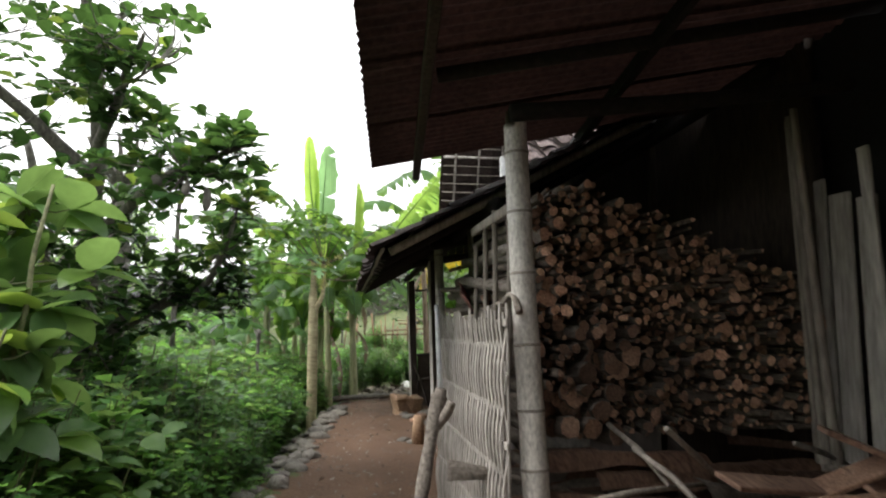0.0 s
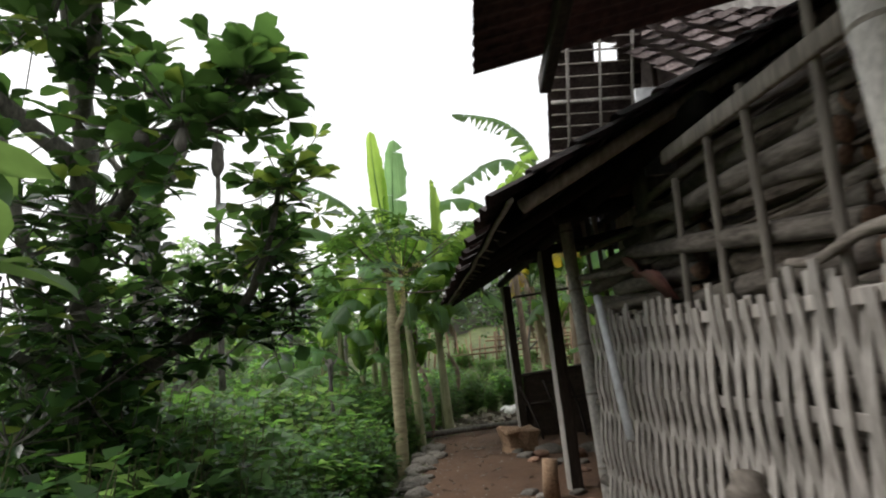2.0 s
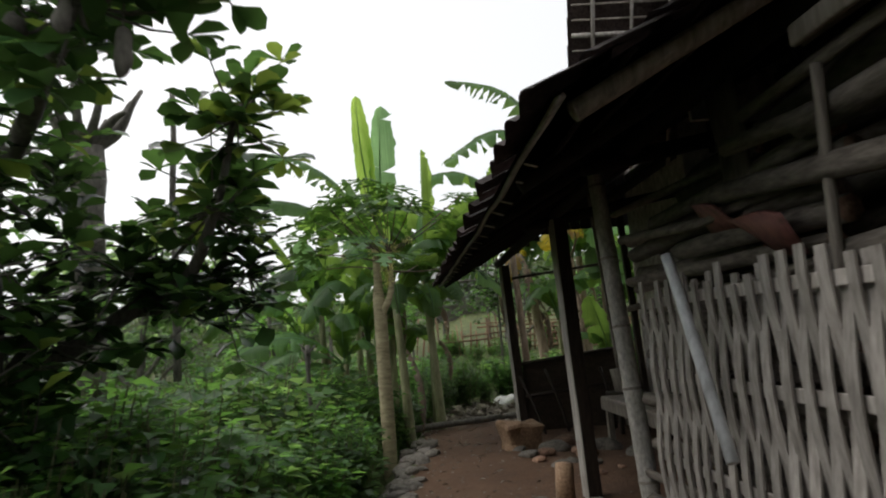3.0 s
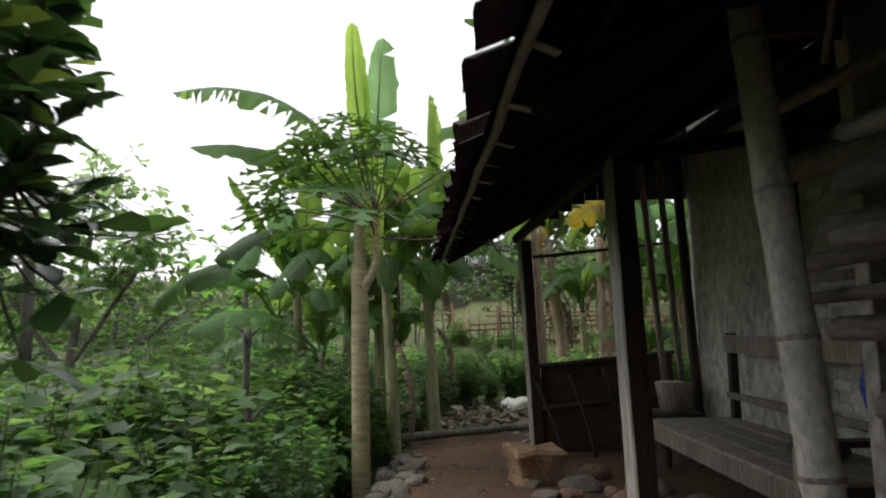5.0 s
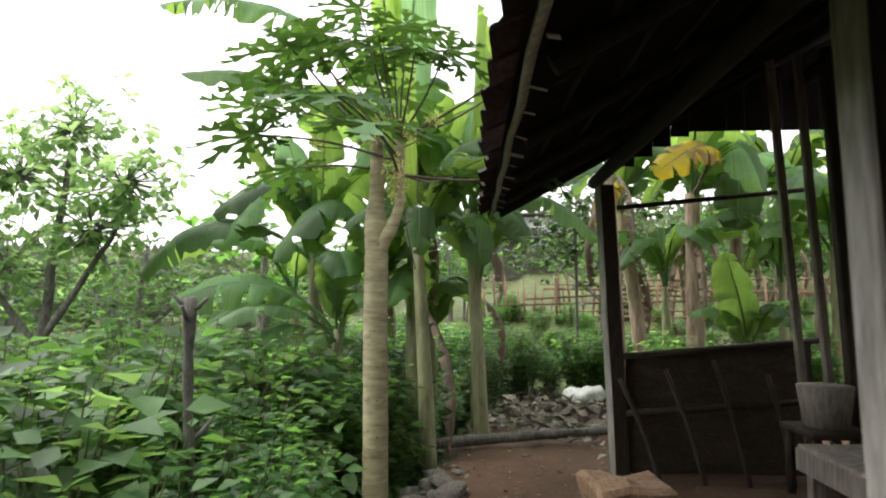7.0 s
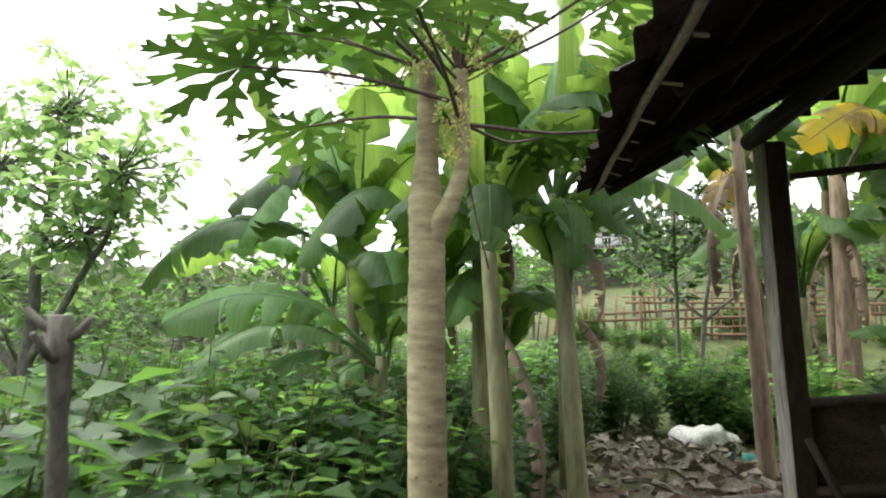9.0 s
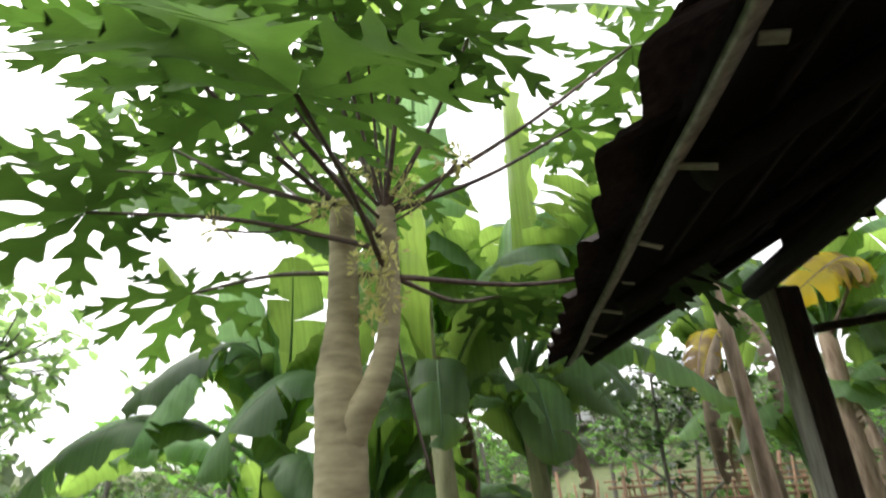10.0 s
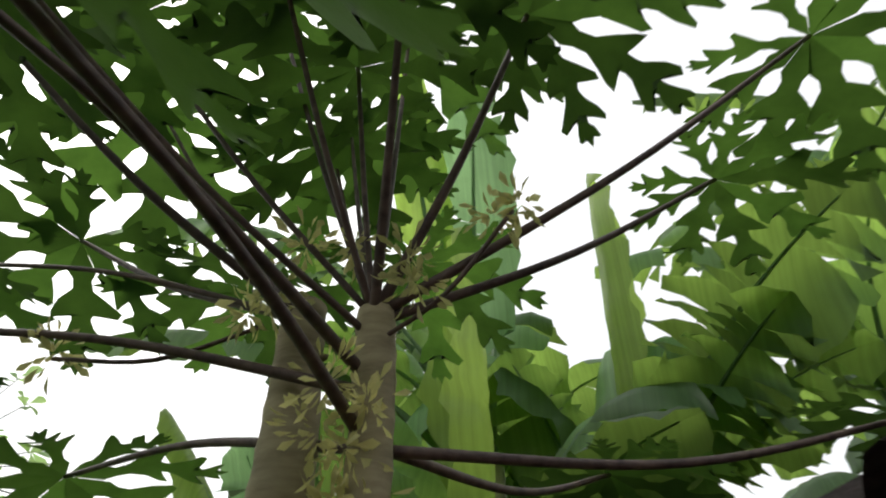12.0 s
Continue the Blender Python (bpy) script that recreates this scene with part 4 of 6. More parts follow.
# ---------------------------------------------------------------- stones and rubbish on the ground
def stones():
    th = thing("stone_edging", Matrix(), "rough edging of flat grey stones along the earth path", "stone edging")
    rg = random.Random(21)
    for i in range(120):
        y = rg.uniform(3.6, 10.4)
        x = edge_x(y) + rg.uniform(-0.22, 0.12)
        s = rg.uniform(0.04, 0.12)
        bm = bmesh.new()
        rock(bm, (0, 0, 0), (s, s * rg.uniform(0.6, 1), s * rg.uniform(0.3, 0.55)), i * 0.7, 2)
        ob = part("stone", bm, M_STONE, th, smooth=False)
        ob.matrix_local = pose(x, y, gz(x, y) + s * 0.05, rg.uniform(-15, 15), rg.uniform(-15, 15), rg.uniform(0, 360))
    th = thing("sandstone_block", pose(-0.50, 9.25, gz(-0.5, 9.25), 0, 0, 20), "orange-brown sandstone block lying by the post", "stone block")
    bm = bmesh.new()
    box(bm, (0, 0, 0.11), (0.38, 0.30, 0.30), bev=0.03)
    bmesh.ops.subdivide_edges(bm, edges=bm.edges[:], cuts=2, use_grid_fill=True)
    for v in bm.verts:
        v.co += Vector((noise.noise(v.co * 6), noise.noise(v.co * 6 + Vector((5, 0, 0))), noise.noise(v.co * 5 + Vector((0, 9, 0))))) * 0.055
    part("block", bm, M_BLOCK, th, smooth=False)
    for k, (x, y, s) in enumerate(((-0.18, 9.05, 0.16), (0.08, 8.75, 0.13), (0.30, 9.15, 0.18), (-0.05, 9.5, 0.15), (0.5, 8.6, 0.12), (-0.3, 8.75, 0.09))):
        r_ = thing("porch_rock", pose(x, y, gz(x, y), 0, 0, 70 * k), "rough brown rock lying below the eaves", "rock", "rocks below the eaves")
        bm = bmesh.new()
        rock(bm, (0, 0, 0.02), (s, s * 0.75, s * 0.5), k * 2.3, 3)
        part("rock", bm, M_PEEL if k % 2 else M_STONE, r_, smooth=False)
    th = thing("wooden_stump", HOUSE @ pose(0.55, 3.0, 0.18), "short pale upright stump beside the post", "stump")
    bm = bmesh.new()
    tube(bm, [(0, 0, 0), (0.0, 0, 0.15), (0.01, 0, 0.30)], [0.07, 0.062, 0.06], 12)
    part("stump", bm, M_BLOCK, th)
    for i in range(26):
        y = rg.uniform(6.2, 10.2)
        x = -0.1 + rg.uniform(-0.25, 0.6) - 0.1 * (y - 6)
        s = rg.uniform(0.04, 0.12)
        th = thing("loose_stone", pose(x, y, gz(x, y) + s * 0.05, rg.uniform(-20, 20), rg.uniform(-20, 20), rg.uniform(0, 360)), "small brown stone lying on the porch floor", "stone", "loose porch stones")
        bm = bmesh.new()
        rock(bm, (0, 0, 0), (s, s * 0.7, s * 0.42), i * 1.3 + 5, 2)
        part("stone", bm, M_STONE if i % 3 else M_PEEL, th, smooth=False)
    th = thing("fallen_pole", pose(-1.5, 10.9, gz(-1.5, 10.9) + 0.05, 0, 0, 28), "long dark fallen pole beside the weeds", "pole")
    bm = bmesh.new()
    tube(bm, curve_pts([(-1.0, 0, 0), (0, 0.03, 0.02), (1.3, 0, 0.03)], 5), lerp_list(0.05, 0.035, 11), 8)
    part("shaft", bm, M_LIMB, th)
    th = thing("white_sack", pose(-0.55, 13.7, gz(-0.55, 13.7) + 0.1), "crumpled dirty white plastic sack on a rubbish heap", "sack")
    bm = bmesh.new()
    rock(bm, (0, 0, 0.05), (0.30, 0.17, 0.11), 8, 4)
    for v in bm.verts:
        v.co += v.normal * 0.05 * noise.noise(v.co * 9)
    part("sack", bm, M_SACK, th)
    th = thing("teal_bag", pose(-0.35, 13.0, gz(-0.35, 13.0) + 0.06), "teal plastic bag among the rubbish", "bag")
    bm = bmesh.new()
    rock(bm, (0, 0, 0), (0.14, 0.1, 0.09), 2, 3)
    part("bag", bm, M_TEAL, th)
    items = []
    for i in range(900):
        x, y = -0.7 + 0.75 * rng.normal(), 12.9 + 0.8 * rng.normal()
        items.append(((x, y, gz(x, y) + 0.02 + rnd(0, 0.12) * max(0, 1 - abs(x + 0.7))), (rnd(-1, 1), rnd(-1, 1), rnd(-.3, .4)), rnd(0.08, 0.28), rnd(0.015, 0.05), rnd(-1, 1)))
    for i in range(900):
        y = rnd(2.5, 12)
        x = edge_x(y) + abs(rng.normal()) * 0.9 - 0.2
        items.append(((x, y, gz(x, y) + 0.006), (rnd(-1, 1), rnd(-1, 1), rnd(-.1, .15)), rnd(0.02, 0.07), rnd(0.006, 0.018), rnd(-.4, .4)))
    tagged(leaf_cloud("leaf_litter", items, LEAF_SMALL, M_LITTER), "dry grey-brown leaf litter scattered on the soil", "leaf litter", kind="stuff")


stones()


# ---------------------------------------------------------------- plants
def banana_leaf_mesh(pts, width, seed, torn=0.1, fold=0.35, roll=0.0, s0=0.2):
    """Blade and stalk of one leaf along a midrib of 35 points."""
    rg = random.Random(seed)
    n = len(pts) - 1
    length = sum((pts[i + 1] - pts[i]).length for i in range(n))
    flat = pts[n] - pts[0]
    side0 = Vector((-flat.y, flat.x, 0)).normalized()
    V, F = [], []

    def w(s):
        q = max(0.0, min(1.0, (s - s0) / (1 - s0)))
        return width * (0.04 + 0.96 * max(0.0, math.sin(math.pi * q ** 0.95)) ** 0.42)
    i0 = int(n * s0)
    for sgn in (-1, 1):
        prev = None
        for i in range(i0, n + 1):
            s = i / n
            d = (pts[min(i + 1, n)] - pts[max(i - 1, 0)]).normalized()
            side = (Matrix.Rotation(radians(roll) * min(1, s * 1.6), 3, d) @ (side0 - d * side0.dot(d))).normalized()
            up = d.cross(side)
            tear = prev is not None and i < n - 1 and rg.random() < torn
            ww = w(s) * (1 + rg.uniform(-0.07, 0.05))
            row = []
            for q in (0, 0.35, 0.7, 1.0):
                f = fold * (1 - 0.9 * q)
                p = pts[i] + side * sgn * ww * q * math.cos(f) + up * ww * q * (math.sin(f) - 1.25 * q * q * fold) + d * ww * q * 0.16
                p += up * width * (0.10 * math.sin(i * 0.9 + seed + sgn) + 0.07 * math.sin(i * 2.1 + 3 * seed)) * q * q
                row.append(p)
            if tear:
                # a notch opens towards the rim and the piece beyond it sags
                sag = rg.uniform(0.1, 0.6)
                gap = length * rg.uniform(0.008, 0.03) * (1.6 if 0.4 < torn < 0.6 else 1)
                a = [len(V) + k for k in range(4)]
                V.extend([row[0], row[1], row[2] - d * gap * 0.4, row[3] - d * gap])
                F.extend((prev[k], prev[k + 1], a[k + 1], a[k]) for k in range(3))
                b = [len(V) + k for k in range(4)]
                V.extend([row[0], row[1] + d * gap * 0.1 - up * 0.04 * ww * sag, row[2] + d * gap * 0.6 - up * ww * 0.2 * sag, row[3] + d * gap * 1.3 - up * ww * 0.42 * sag])
                prev = b
                continue
            a = [len(V) + k for k in range(4)]
            V.extend(row)
            if prev is not None:
                F.extend((prev[k], prev[k + 1], a[k + 1], a[k]) for k in range(3))
            prev = a
    bm = bmesh.new()
    tube(bm, pts[: n - 1: 2], lerp_list(0.017 * length / 1.8 + 0.005, 0.003, len(pts[: n - 1: 2])), 6)
    rib = bpy.data.meshes.new("midrib")
    bm.to_mesh(rib)
    bm.free()
    return V, F, rib


def midrib_through(a, b, c):
    """35 points of a smooth arch from a through b to c, evenly spaced."""
    # a parabola-like arch whose middle lies on b
    k = max(0.25, min(0.75, (b - a).length / max(1e-6, (b - a).length + (c - b).length)))
    h = (b - a * (1 - k) ** 2 - c * k ** 2) / (2 * k * (1 - k))
    fine = [a * (1 - t) ** 2 + h * 2 * t * (1 - t) + c * t * t for t in (i / 200 for i in range(201))]
    run = [0.0]
    for i in range(200):
        run.append(run[-1] + (fine[i + 1] - fine[i]).length)
    out, j = [], 0
    for i in range(35):
        want = run[-1] * i / 34
        while j < 199 and run[j + 1] < want:
            j += 1
        f = (want - run[j]) / max(1e-9, run[j + 1] - run[j])
        out.append(fine[j].lerp(fine[j + 1], min(1, f)))
    return out


def banana_plant(x, y, h, leaves, seed, dry=False, lean=(0, 0), more=4, r0=0.068, label="tall green banana plant with broad leaves"):
    """leaves: a place half way along the midrib, the tip's place, the half width, the kind, the roll."""
    z = gz(x, y)
    th = thing("banana_plant", pose(x, y, z), label, "banana plant", "banana plants")
    bm = bmesh.new()
    top = Vector((lean[0], lean[1], h - z))
    tube(bm, curve_pts([(0, 0, -0.1), (lean[0] * 0.4, lean[1] * 0.4, (h - z) * 0.45), top], 5), lerp_list(r0, r0 * 0.62, 11), 12)
    part("pseudostem", bm, M_DRYSTEM if dry else M_STEM, th)
    rg = random.Random(seed)
    for k in range(3 if dry else 1):
        # an old leaf base hanging down the stem
        a = rg.uniform(0, 6.28)
        L = rg.uniform(0.6, 1.1)
        o = Vector((0.05 * math.cos(a) + lean[0] * 0.7, 0.05 * math.sin(a) + lean[1] * 0.7, (h - z) * rg.uniform(0.7, 0.95)))
        e = o + Vector((0.18 * math.cos(a), 0.18 * math.sin(a), -L))
        V, F, rib = banana_leaf_mesh(midrib_through(o, o.lerp(e, 0.4) + Vector((0.12 * math.cos(a), 0.12 * math.sin(a), 0)), e), 0.05, seed * 7 + k, 0.4, 0.9, 0, 0.05)
        bpy.data.meshes.remove(rib)
        raw("dead_leaf", V, F, M_DRYSTEM, th, "brown dead leaf hanging on the stem")
    # arching leaves all round, besides those placed one by one
    a0 = rg.uniform(0, 6.28)
    for k in range(more):
        a = a0 + 2.4 * k
        L = rg.uniform(0.7, 0.95) * min(1.9, 0.85 + 0.45 * h)
        r, hi, dn = L * rg.uniform(0.55, 0.8), L * rg.uniform(0.40, 0.62), L * rg.uniform(-0.05, 0.45)
        o = Vector((x + lean[0], y + lean[1], h))
        u = Vector((math.cos(a), math.sin(a), 0))
        leaves = leaves + [(o + u * r * 0.45 + Vector((0, 0, hi)), o + u * r + Vector((0, 0, hi - dn)), L * 0.165, "g", rg.uniform(-20, 20))]
    for i, (mid, tip, W, kind, roll) in enumerate(leaves):
        mat_ = {"g": L_BANANA, "y": L_YOUNG, "p": L_PALE, "d": L_YELLOW, "t": L_BANANA, "r": L_BANANA}[kind]
        o = Vector((x, y, z))
        start = top + Vector((0, 0, -0.05 - 0.03 * (i % 6)))
        pts = midrib_through(start, Vector(mid) - o, Vector(tip) - o)
        L = sum((pts[k + 1] - pts[k]).length for k in range(34))
        V, F, rib = banana_leaf_mesh(pts, min(W, 0.18 * L if L > 1.0 else 0.15 * L), seed * 31 + i, {"t": 0.7, "r": 0.42, "g": 0.13, "y": 0.03, "p": 0.04, "d": 0.3}[kind], 0.75 if kind == "y" else 0.4, roll, 0.22 if kind != "d" else 0.3)
        ob = raw("leaf", V, F, mat_, th, {"y": "bright yellow-green young leaf", "d": "yellow and brown withering leaf"}.get(kind, ""))
        mesh_part("midrib", rib, L_PALE if kind != "d" else M_DRYSTEM, ob)
    return th


# tall stem hidden by the papaya: two upright young leaves, two long ones over the weeds
banana_plant(-2.12, 11.30, 2.60, [((-2.28, 11.05, 3.65), (-2.32, 10.90, 4.71), 0.13, "y", 50), ((-2.10, 11.2, 3.7), (-2.02, 11.15, 4.62), 0.20, "p", 0), ((-3.45, 10.95, 3.98), (-4.33, 10.8, 3.99), 0.29, "t", -25), ((-3.35, 11.0, 3.32), (-4.17, 10.9, 3.39), 0.22, "g", -25),
                                  ((-2.6, 11.1, 3.1), (-3.0, 10.9, 3.15), 0.22, "g", 25), ((-2.4, 11.5, 3.2), (-2.7, 11.6, 3.75), 0.24, "g", 30)], 1, more=1)
# stem with a bright leaf standing behind the papaya's crown
banana_plant(-1.83, 10.65, 1.80, [((-1.98, 10.72, 2.5), (-1.95, 10.60, 3.28), 0.17, "y", 20), ((-2.2, 10.62, 2.1), (-2.5, 10.55, 1.92), 0.18, "g", -20), ((-1.70, 10.75, 2.02), (-1.45, 10.7, 1.78), 0.15, "g", 0), ((-1.6, 10.5, 2.3), (-1.32, 10.35, 2.38), 0.17, "g", -25), ((-2.15, 10.75, 2.4), (-2.42, 10.7, 2.8), 0.20, "g", 30),
                                  ((-1.85, 10.4, 2.05), (-1.80, 10.2, 1.68), 0.12, "g", 0)], 2, lean=(-0.08, -0.04), more=1)
# stem whose great leaves lean out over the lean-to
banana_plant(-1.50, 11.20, 2.15, [((-1.25, 10.92, 2.72), (-0.74, 10.42, 2.99), 0.25, "r", -40), ((-1.36, 11.0, 2.50), (-0.98, 10.66, 2.80), 0.20, "r", -40), ((-1.82, 11.25, 2.6), (-1.95, 11.0, 2.95), 0.21, "g", 30), ((-1.56, 11.4, 3.1), (-1.53, 11.35, 4.0), 0.15, "y", 0), ((-1.3, 11.0, 2.12), (-1.08, 10.8, 1.85), 0.16, "g", 0),
                                  ((-1.1, 11.5, 2.75), (-0.6, 11.4, 2.9), 0.22, "r", -25), ((-0.44, 11.30, 3.63), (0.07, 11.00, 4.17), 0.26, "t", -30), ((-1.5, 10.85, 1.98), (-1.42, 10.6, 1.62), 0.14, "g", 0)], 15, lean=(-0.12, 0.15), more=2)
# plants whose leaves reach out over the weeds
banana_plant(-3.08, 11.5, 1.80, [((-3.2, 11.3, 2.42), (-4.0, 11.2, 2.15), 0.24, "g", -25), ((-3.67, 11.25, 2.06), (-4.74, 11.2, 1.6), 0.26, "g", -30), ((-3.15, 11.35, 2.35), (-3.3, 11.2, 2.85), 0.20, "p", 20), ((-3.0, 11.4, 2.45), (-2.95, 11.3, 3.0), 0.20, "g", 0), ((-3.4, 11.35, 2.4), (-3.9, 11.3, 3.15), 0.11, "y", 0),
                                 ((-2.8, 11.4, 2.35), (-2.45, 11.3, 2.55), 0.22, "g", -20), ((-3.3, 11.6, 2.45), (-3.6, 11.6, 2.9), 0.20, "g", 20)], 3, lean=(-0.05, 0), more=1)
banana_plant(-2.68, 10.95, 1.12, [((-3.22, 10.65, 1.50), (-3.87, 10.4, 1.34), 0.25, "g", -30), ((-3.22, 10.5, 1.33), (-3.68, 10.3, 0.99), 0.15, "p", -25), ((-2.74, 10.65, 1.08), (-2.9, 10.4, 0.43), 0.15, "p", 0), ((-3.08, 10.65, 1.15), (-3.33, 10.4, 0.77), 0.17, "g", -10), ((-2.60, 10.8, 1.75), (-2.48, 10.65, 1.55), 0.20, "g", 0),
                                  ((-2.78, 11.1, 1.7), (-3.05, 11.1, 1.95), 0.20, "g", 20), ((-2.42, 10.8, 1.4), (-2.12, 10.6, 1.1), 0.17, "g", -15)], 4, more=0)
banana_plant(-3.62, 12.2, 1.45, [((-4.3, 12.0, 2.1), (-5.0, 11.9, 1.75), 0.22, "g", 20)], 13, more=3)
banana_plant(-2.45, 12.7, 2.3, [((-2.9, 12.5, 3.3), (-3.7, 12.4, 3.3), 0.28, "g", 25), ((-2.0, 12.5, 3.3), (-1.5, 12.2, 3.3), 0.28, "g", -20), ((-2.5, 12.3, 3.2), (-2.55, 11.9, 3.0), 0.24, "g", 0)], 14, more=4)
banana_plant(-2.95, 13.0, 1.9, [], 21, more=5)
banana_plant(-2.42, 11.25, 1.35, [], 51, more=5)
banana_plant(-1.62, 11.75, 1.55, [], 52, more=5)
banana_plant(-2.05, 11.75, 1.0, [], 53, more=5)
banana_plant(-0.28, 12.3, 2.75, [((-0.19, 12.40, 4.99), (-1.17, 12.30, 5.33), 0.24, "t", -40), ((-0.29, 12.20, 4.39), (-1.26, 12.00, 3.92), 0.26, "r", -30), ((-0.9, 12.0, 3.7), (-1.6, 11.6, 3.6), 0.26, "g", -25), ((-0.3, 11.8, 3.7), (-0.2, 11.4, 3.9), 0.28, "g", 0), ((-0.75, 11.8, 3.3), (-1.15, 11.4, 3.0), 0.26, "g", -25)], 35, dry=True, more=2, lean=(-0.1, 0))
# clump beyond the porch
banana_plant(0.60, 13.5, 2.55, [((0.62, 12.7, 2.92), (0.06, 12.35, 2.58), 0.20, "d", -35), ((1.1, 13.2, 3.3), (1.6, 13.0, 3.2), 0.30, "g", 0), ((0.2, 14.0, 3.3), (-0.2, 14.4, 3.4), 0.3, "g", 0), ((0.95, 13.0, 3.0), (1.15, 12.7, 2.4), 0.28, "g", 0)], 6, r0=0.11, dry=True, more=2)
banana_plant(0.15, 14.3, 2.45, [((-0.5, 14.0, 3.0), (-1.0, 13.8, 2.7), 0.26, "g", 0), ((-0.25, 13.8, 2.75), (-0.45, 13.5, 2.2), 0.17, "d", 0), ((0.5, 14.5, 3.2), (0.9, 14.8, 3.2), 0.28, "g", 0)], 7, r0=0.11, dry=True, lean=(-0.25, 0), more=3)
banana_plant(1.25, 14.3, 2.4, [((0.8, 14.0, 3.2), (0.4, 13.7, 3.3), 0.30, "g", 0), ((1.15, 13.6, 2.8), (1.0, 13.2, 2.1), 0.28, "g", 0), ((1.8, 13.9, 2.8), (2.2, 13.5, 2.0), 0.28, "g", 0)], 8, r0=0.11, dry=True, more=3)
banana_plant(1.0, 12.9, 0.8, [((0.85, 12.6, 1.4), (0.7, 12.4, 1.8), 0.20, "g", 0), ((1.2, 12.6, 1.3), (1.3, 12.3, 1.1), 0.2, "g", 0), ((0.7, 12.8, 1.25), (0.4, 12.7, 1.2), 0.2, "g", 0)], 9, more=2)
banana_plant(0.95, 15.2, 2.7, [], 41, dry=True, more=7, r0=0.10)
banana_plant(2.0, 14.9, 2.6, [], 42, dry=True, more=7, r0=0.10)
banana_plant(0.35, 13.9, 1.5, [], 43, more=5)
banana_plant(1.55, 13.6, 1.6, [], 44, more=5)
banana_plant(1.95, 13.2, 1.9, [((1.6, 12.8, 2.6), (1.3, 12.5, 2.3), 0.28, "g", 0), ((2.0, 12.6, 2.4), (2.0, 12.2, 1.8), 0.28, "g", 0), ((1.55, 13.3, 2.3), (1.2, 13.4, 1.7), 0.26, "g", 0)], 10, more=3)


# ---- papaya
LOBE_RIM = ((0.0, 0.0), (0.24, 0.078), (0.31, 0.056), (0.40, 0.066), (0.50, 0.14), (0.60, 0.215), (0.65, 0.205), (0.625, 0.13), (0.60, 0.066), (0.645, 0.058), (0.70, 0.075), (0.79, 0.14), (0.87, 0.185), (0.90, 0.165), (0.865, 0.10), (0.83, 0.05), (0.87, 0.045), (0.93, 0.068), (1.0, 0.095), (1.02, 0.075), (0.985, 0.034), (1.08, 0.0))
LOBE_RIB = (0.0, 0.24, 0.31, 0.39, 0.46, 0.51, 0.55, 0.58, 0.60, 0.645, 0.68, 0.72, 0.76, 0.79, 0.81, 0.83, 0.87, 0.90, 0.93, 0.96, 0.985, 1.06)


def papaya_leaf_mesh(seed):
    """A palmate leaf of nine cut lobes joined by a web round the origin, flat in x and y, middle lobe along +x, 1 m long."""
    rg = random.Random(seed)
    bm = bmesh.new()
    for k in range(9):
        a = radians((k - 4) * 37 + rg.uniform(-2, 2))
        L = (1.0, 0.97, 0.90, 0.78, 0.60)[abs(k - 4)] * rg.uniform(0.92, 1.05)
        lobe_droop = rg.uniform(0.08, 0.24)
        curl, twist = rg.uniform(-0.05, 0.05), rg.uniform(-0.35, 0.35)

        def put(s, t):
            x, y = s * L, t * L
            z = -lobe_droop * (s ** 2) * L + 0.16 * abs(y) - 0.02 * math.sin(9 * s) + curl * s * s + twist * y * s * s
            return bm.verts.new((x * math.cos(a) - y * math.sin(a), x * math.sin(a) + y * math.cos(a), z))
        mid = [put(m, 0) for m in LOBE_RIB]
        for sgn in (1, -1):
            wide = rg.uniform(0.86, 1.12)
            out = [mid[0]] + [put(s * rg.uniform(0.985, 1.015), sgn * t * (wide * rg.uniform(0.88, 1.1) if s > 0.28 else 1.05)) for s, t in LOBE_RIM[1:-1]] + [mid[-1]]
            for i in range(len(mid) - 1):
                q = [mid[i], mid[i + 1], out[i + 1], out[i]]
                q = [v for j, v in enumerate(q) if v not in q[:j]]
                if len(q) >= 3:
                    bm.faces.new(q if sgn > 0 else q[::-1])
    bm.normal_update()
    me = bpy.data.meshes.new("papaya_leaf")
    bm.to_mesh(me)
    bm.free()
    me.materials.append(L_PAPAYA)
    me.shade_smooth()
    return me


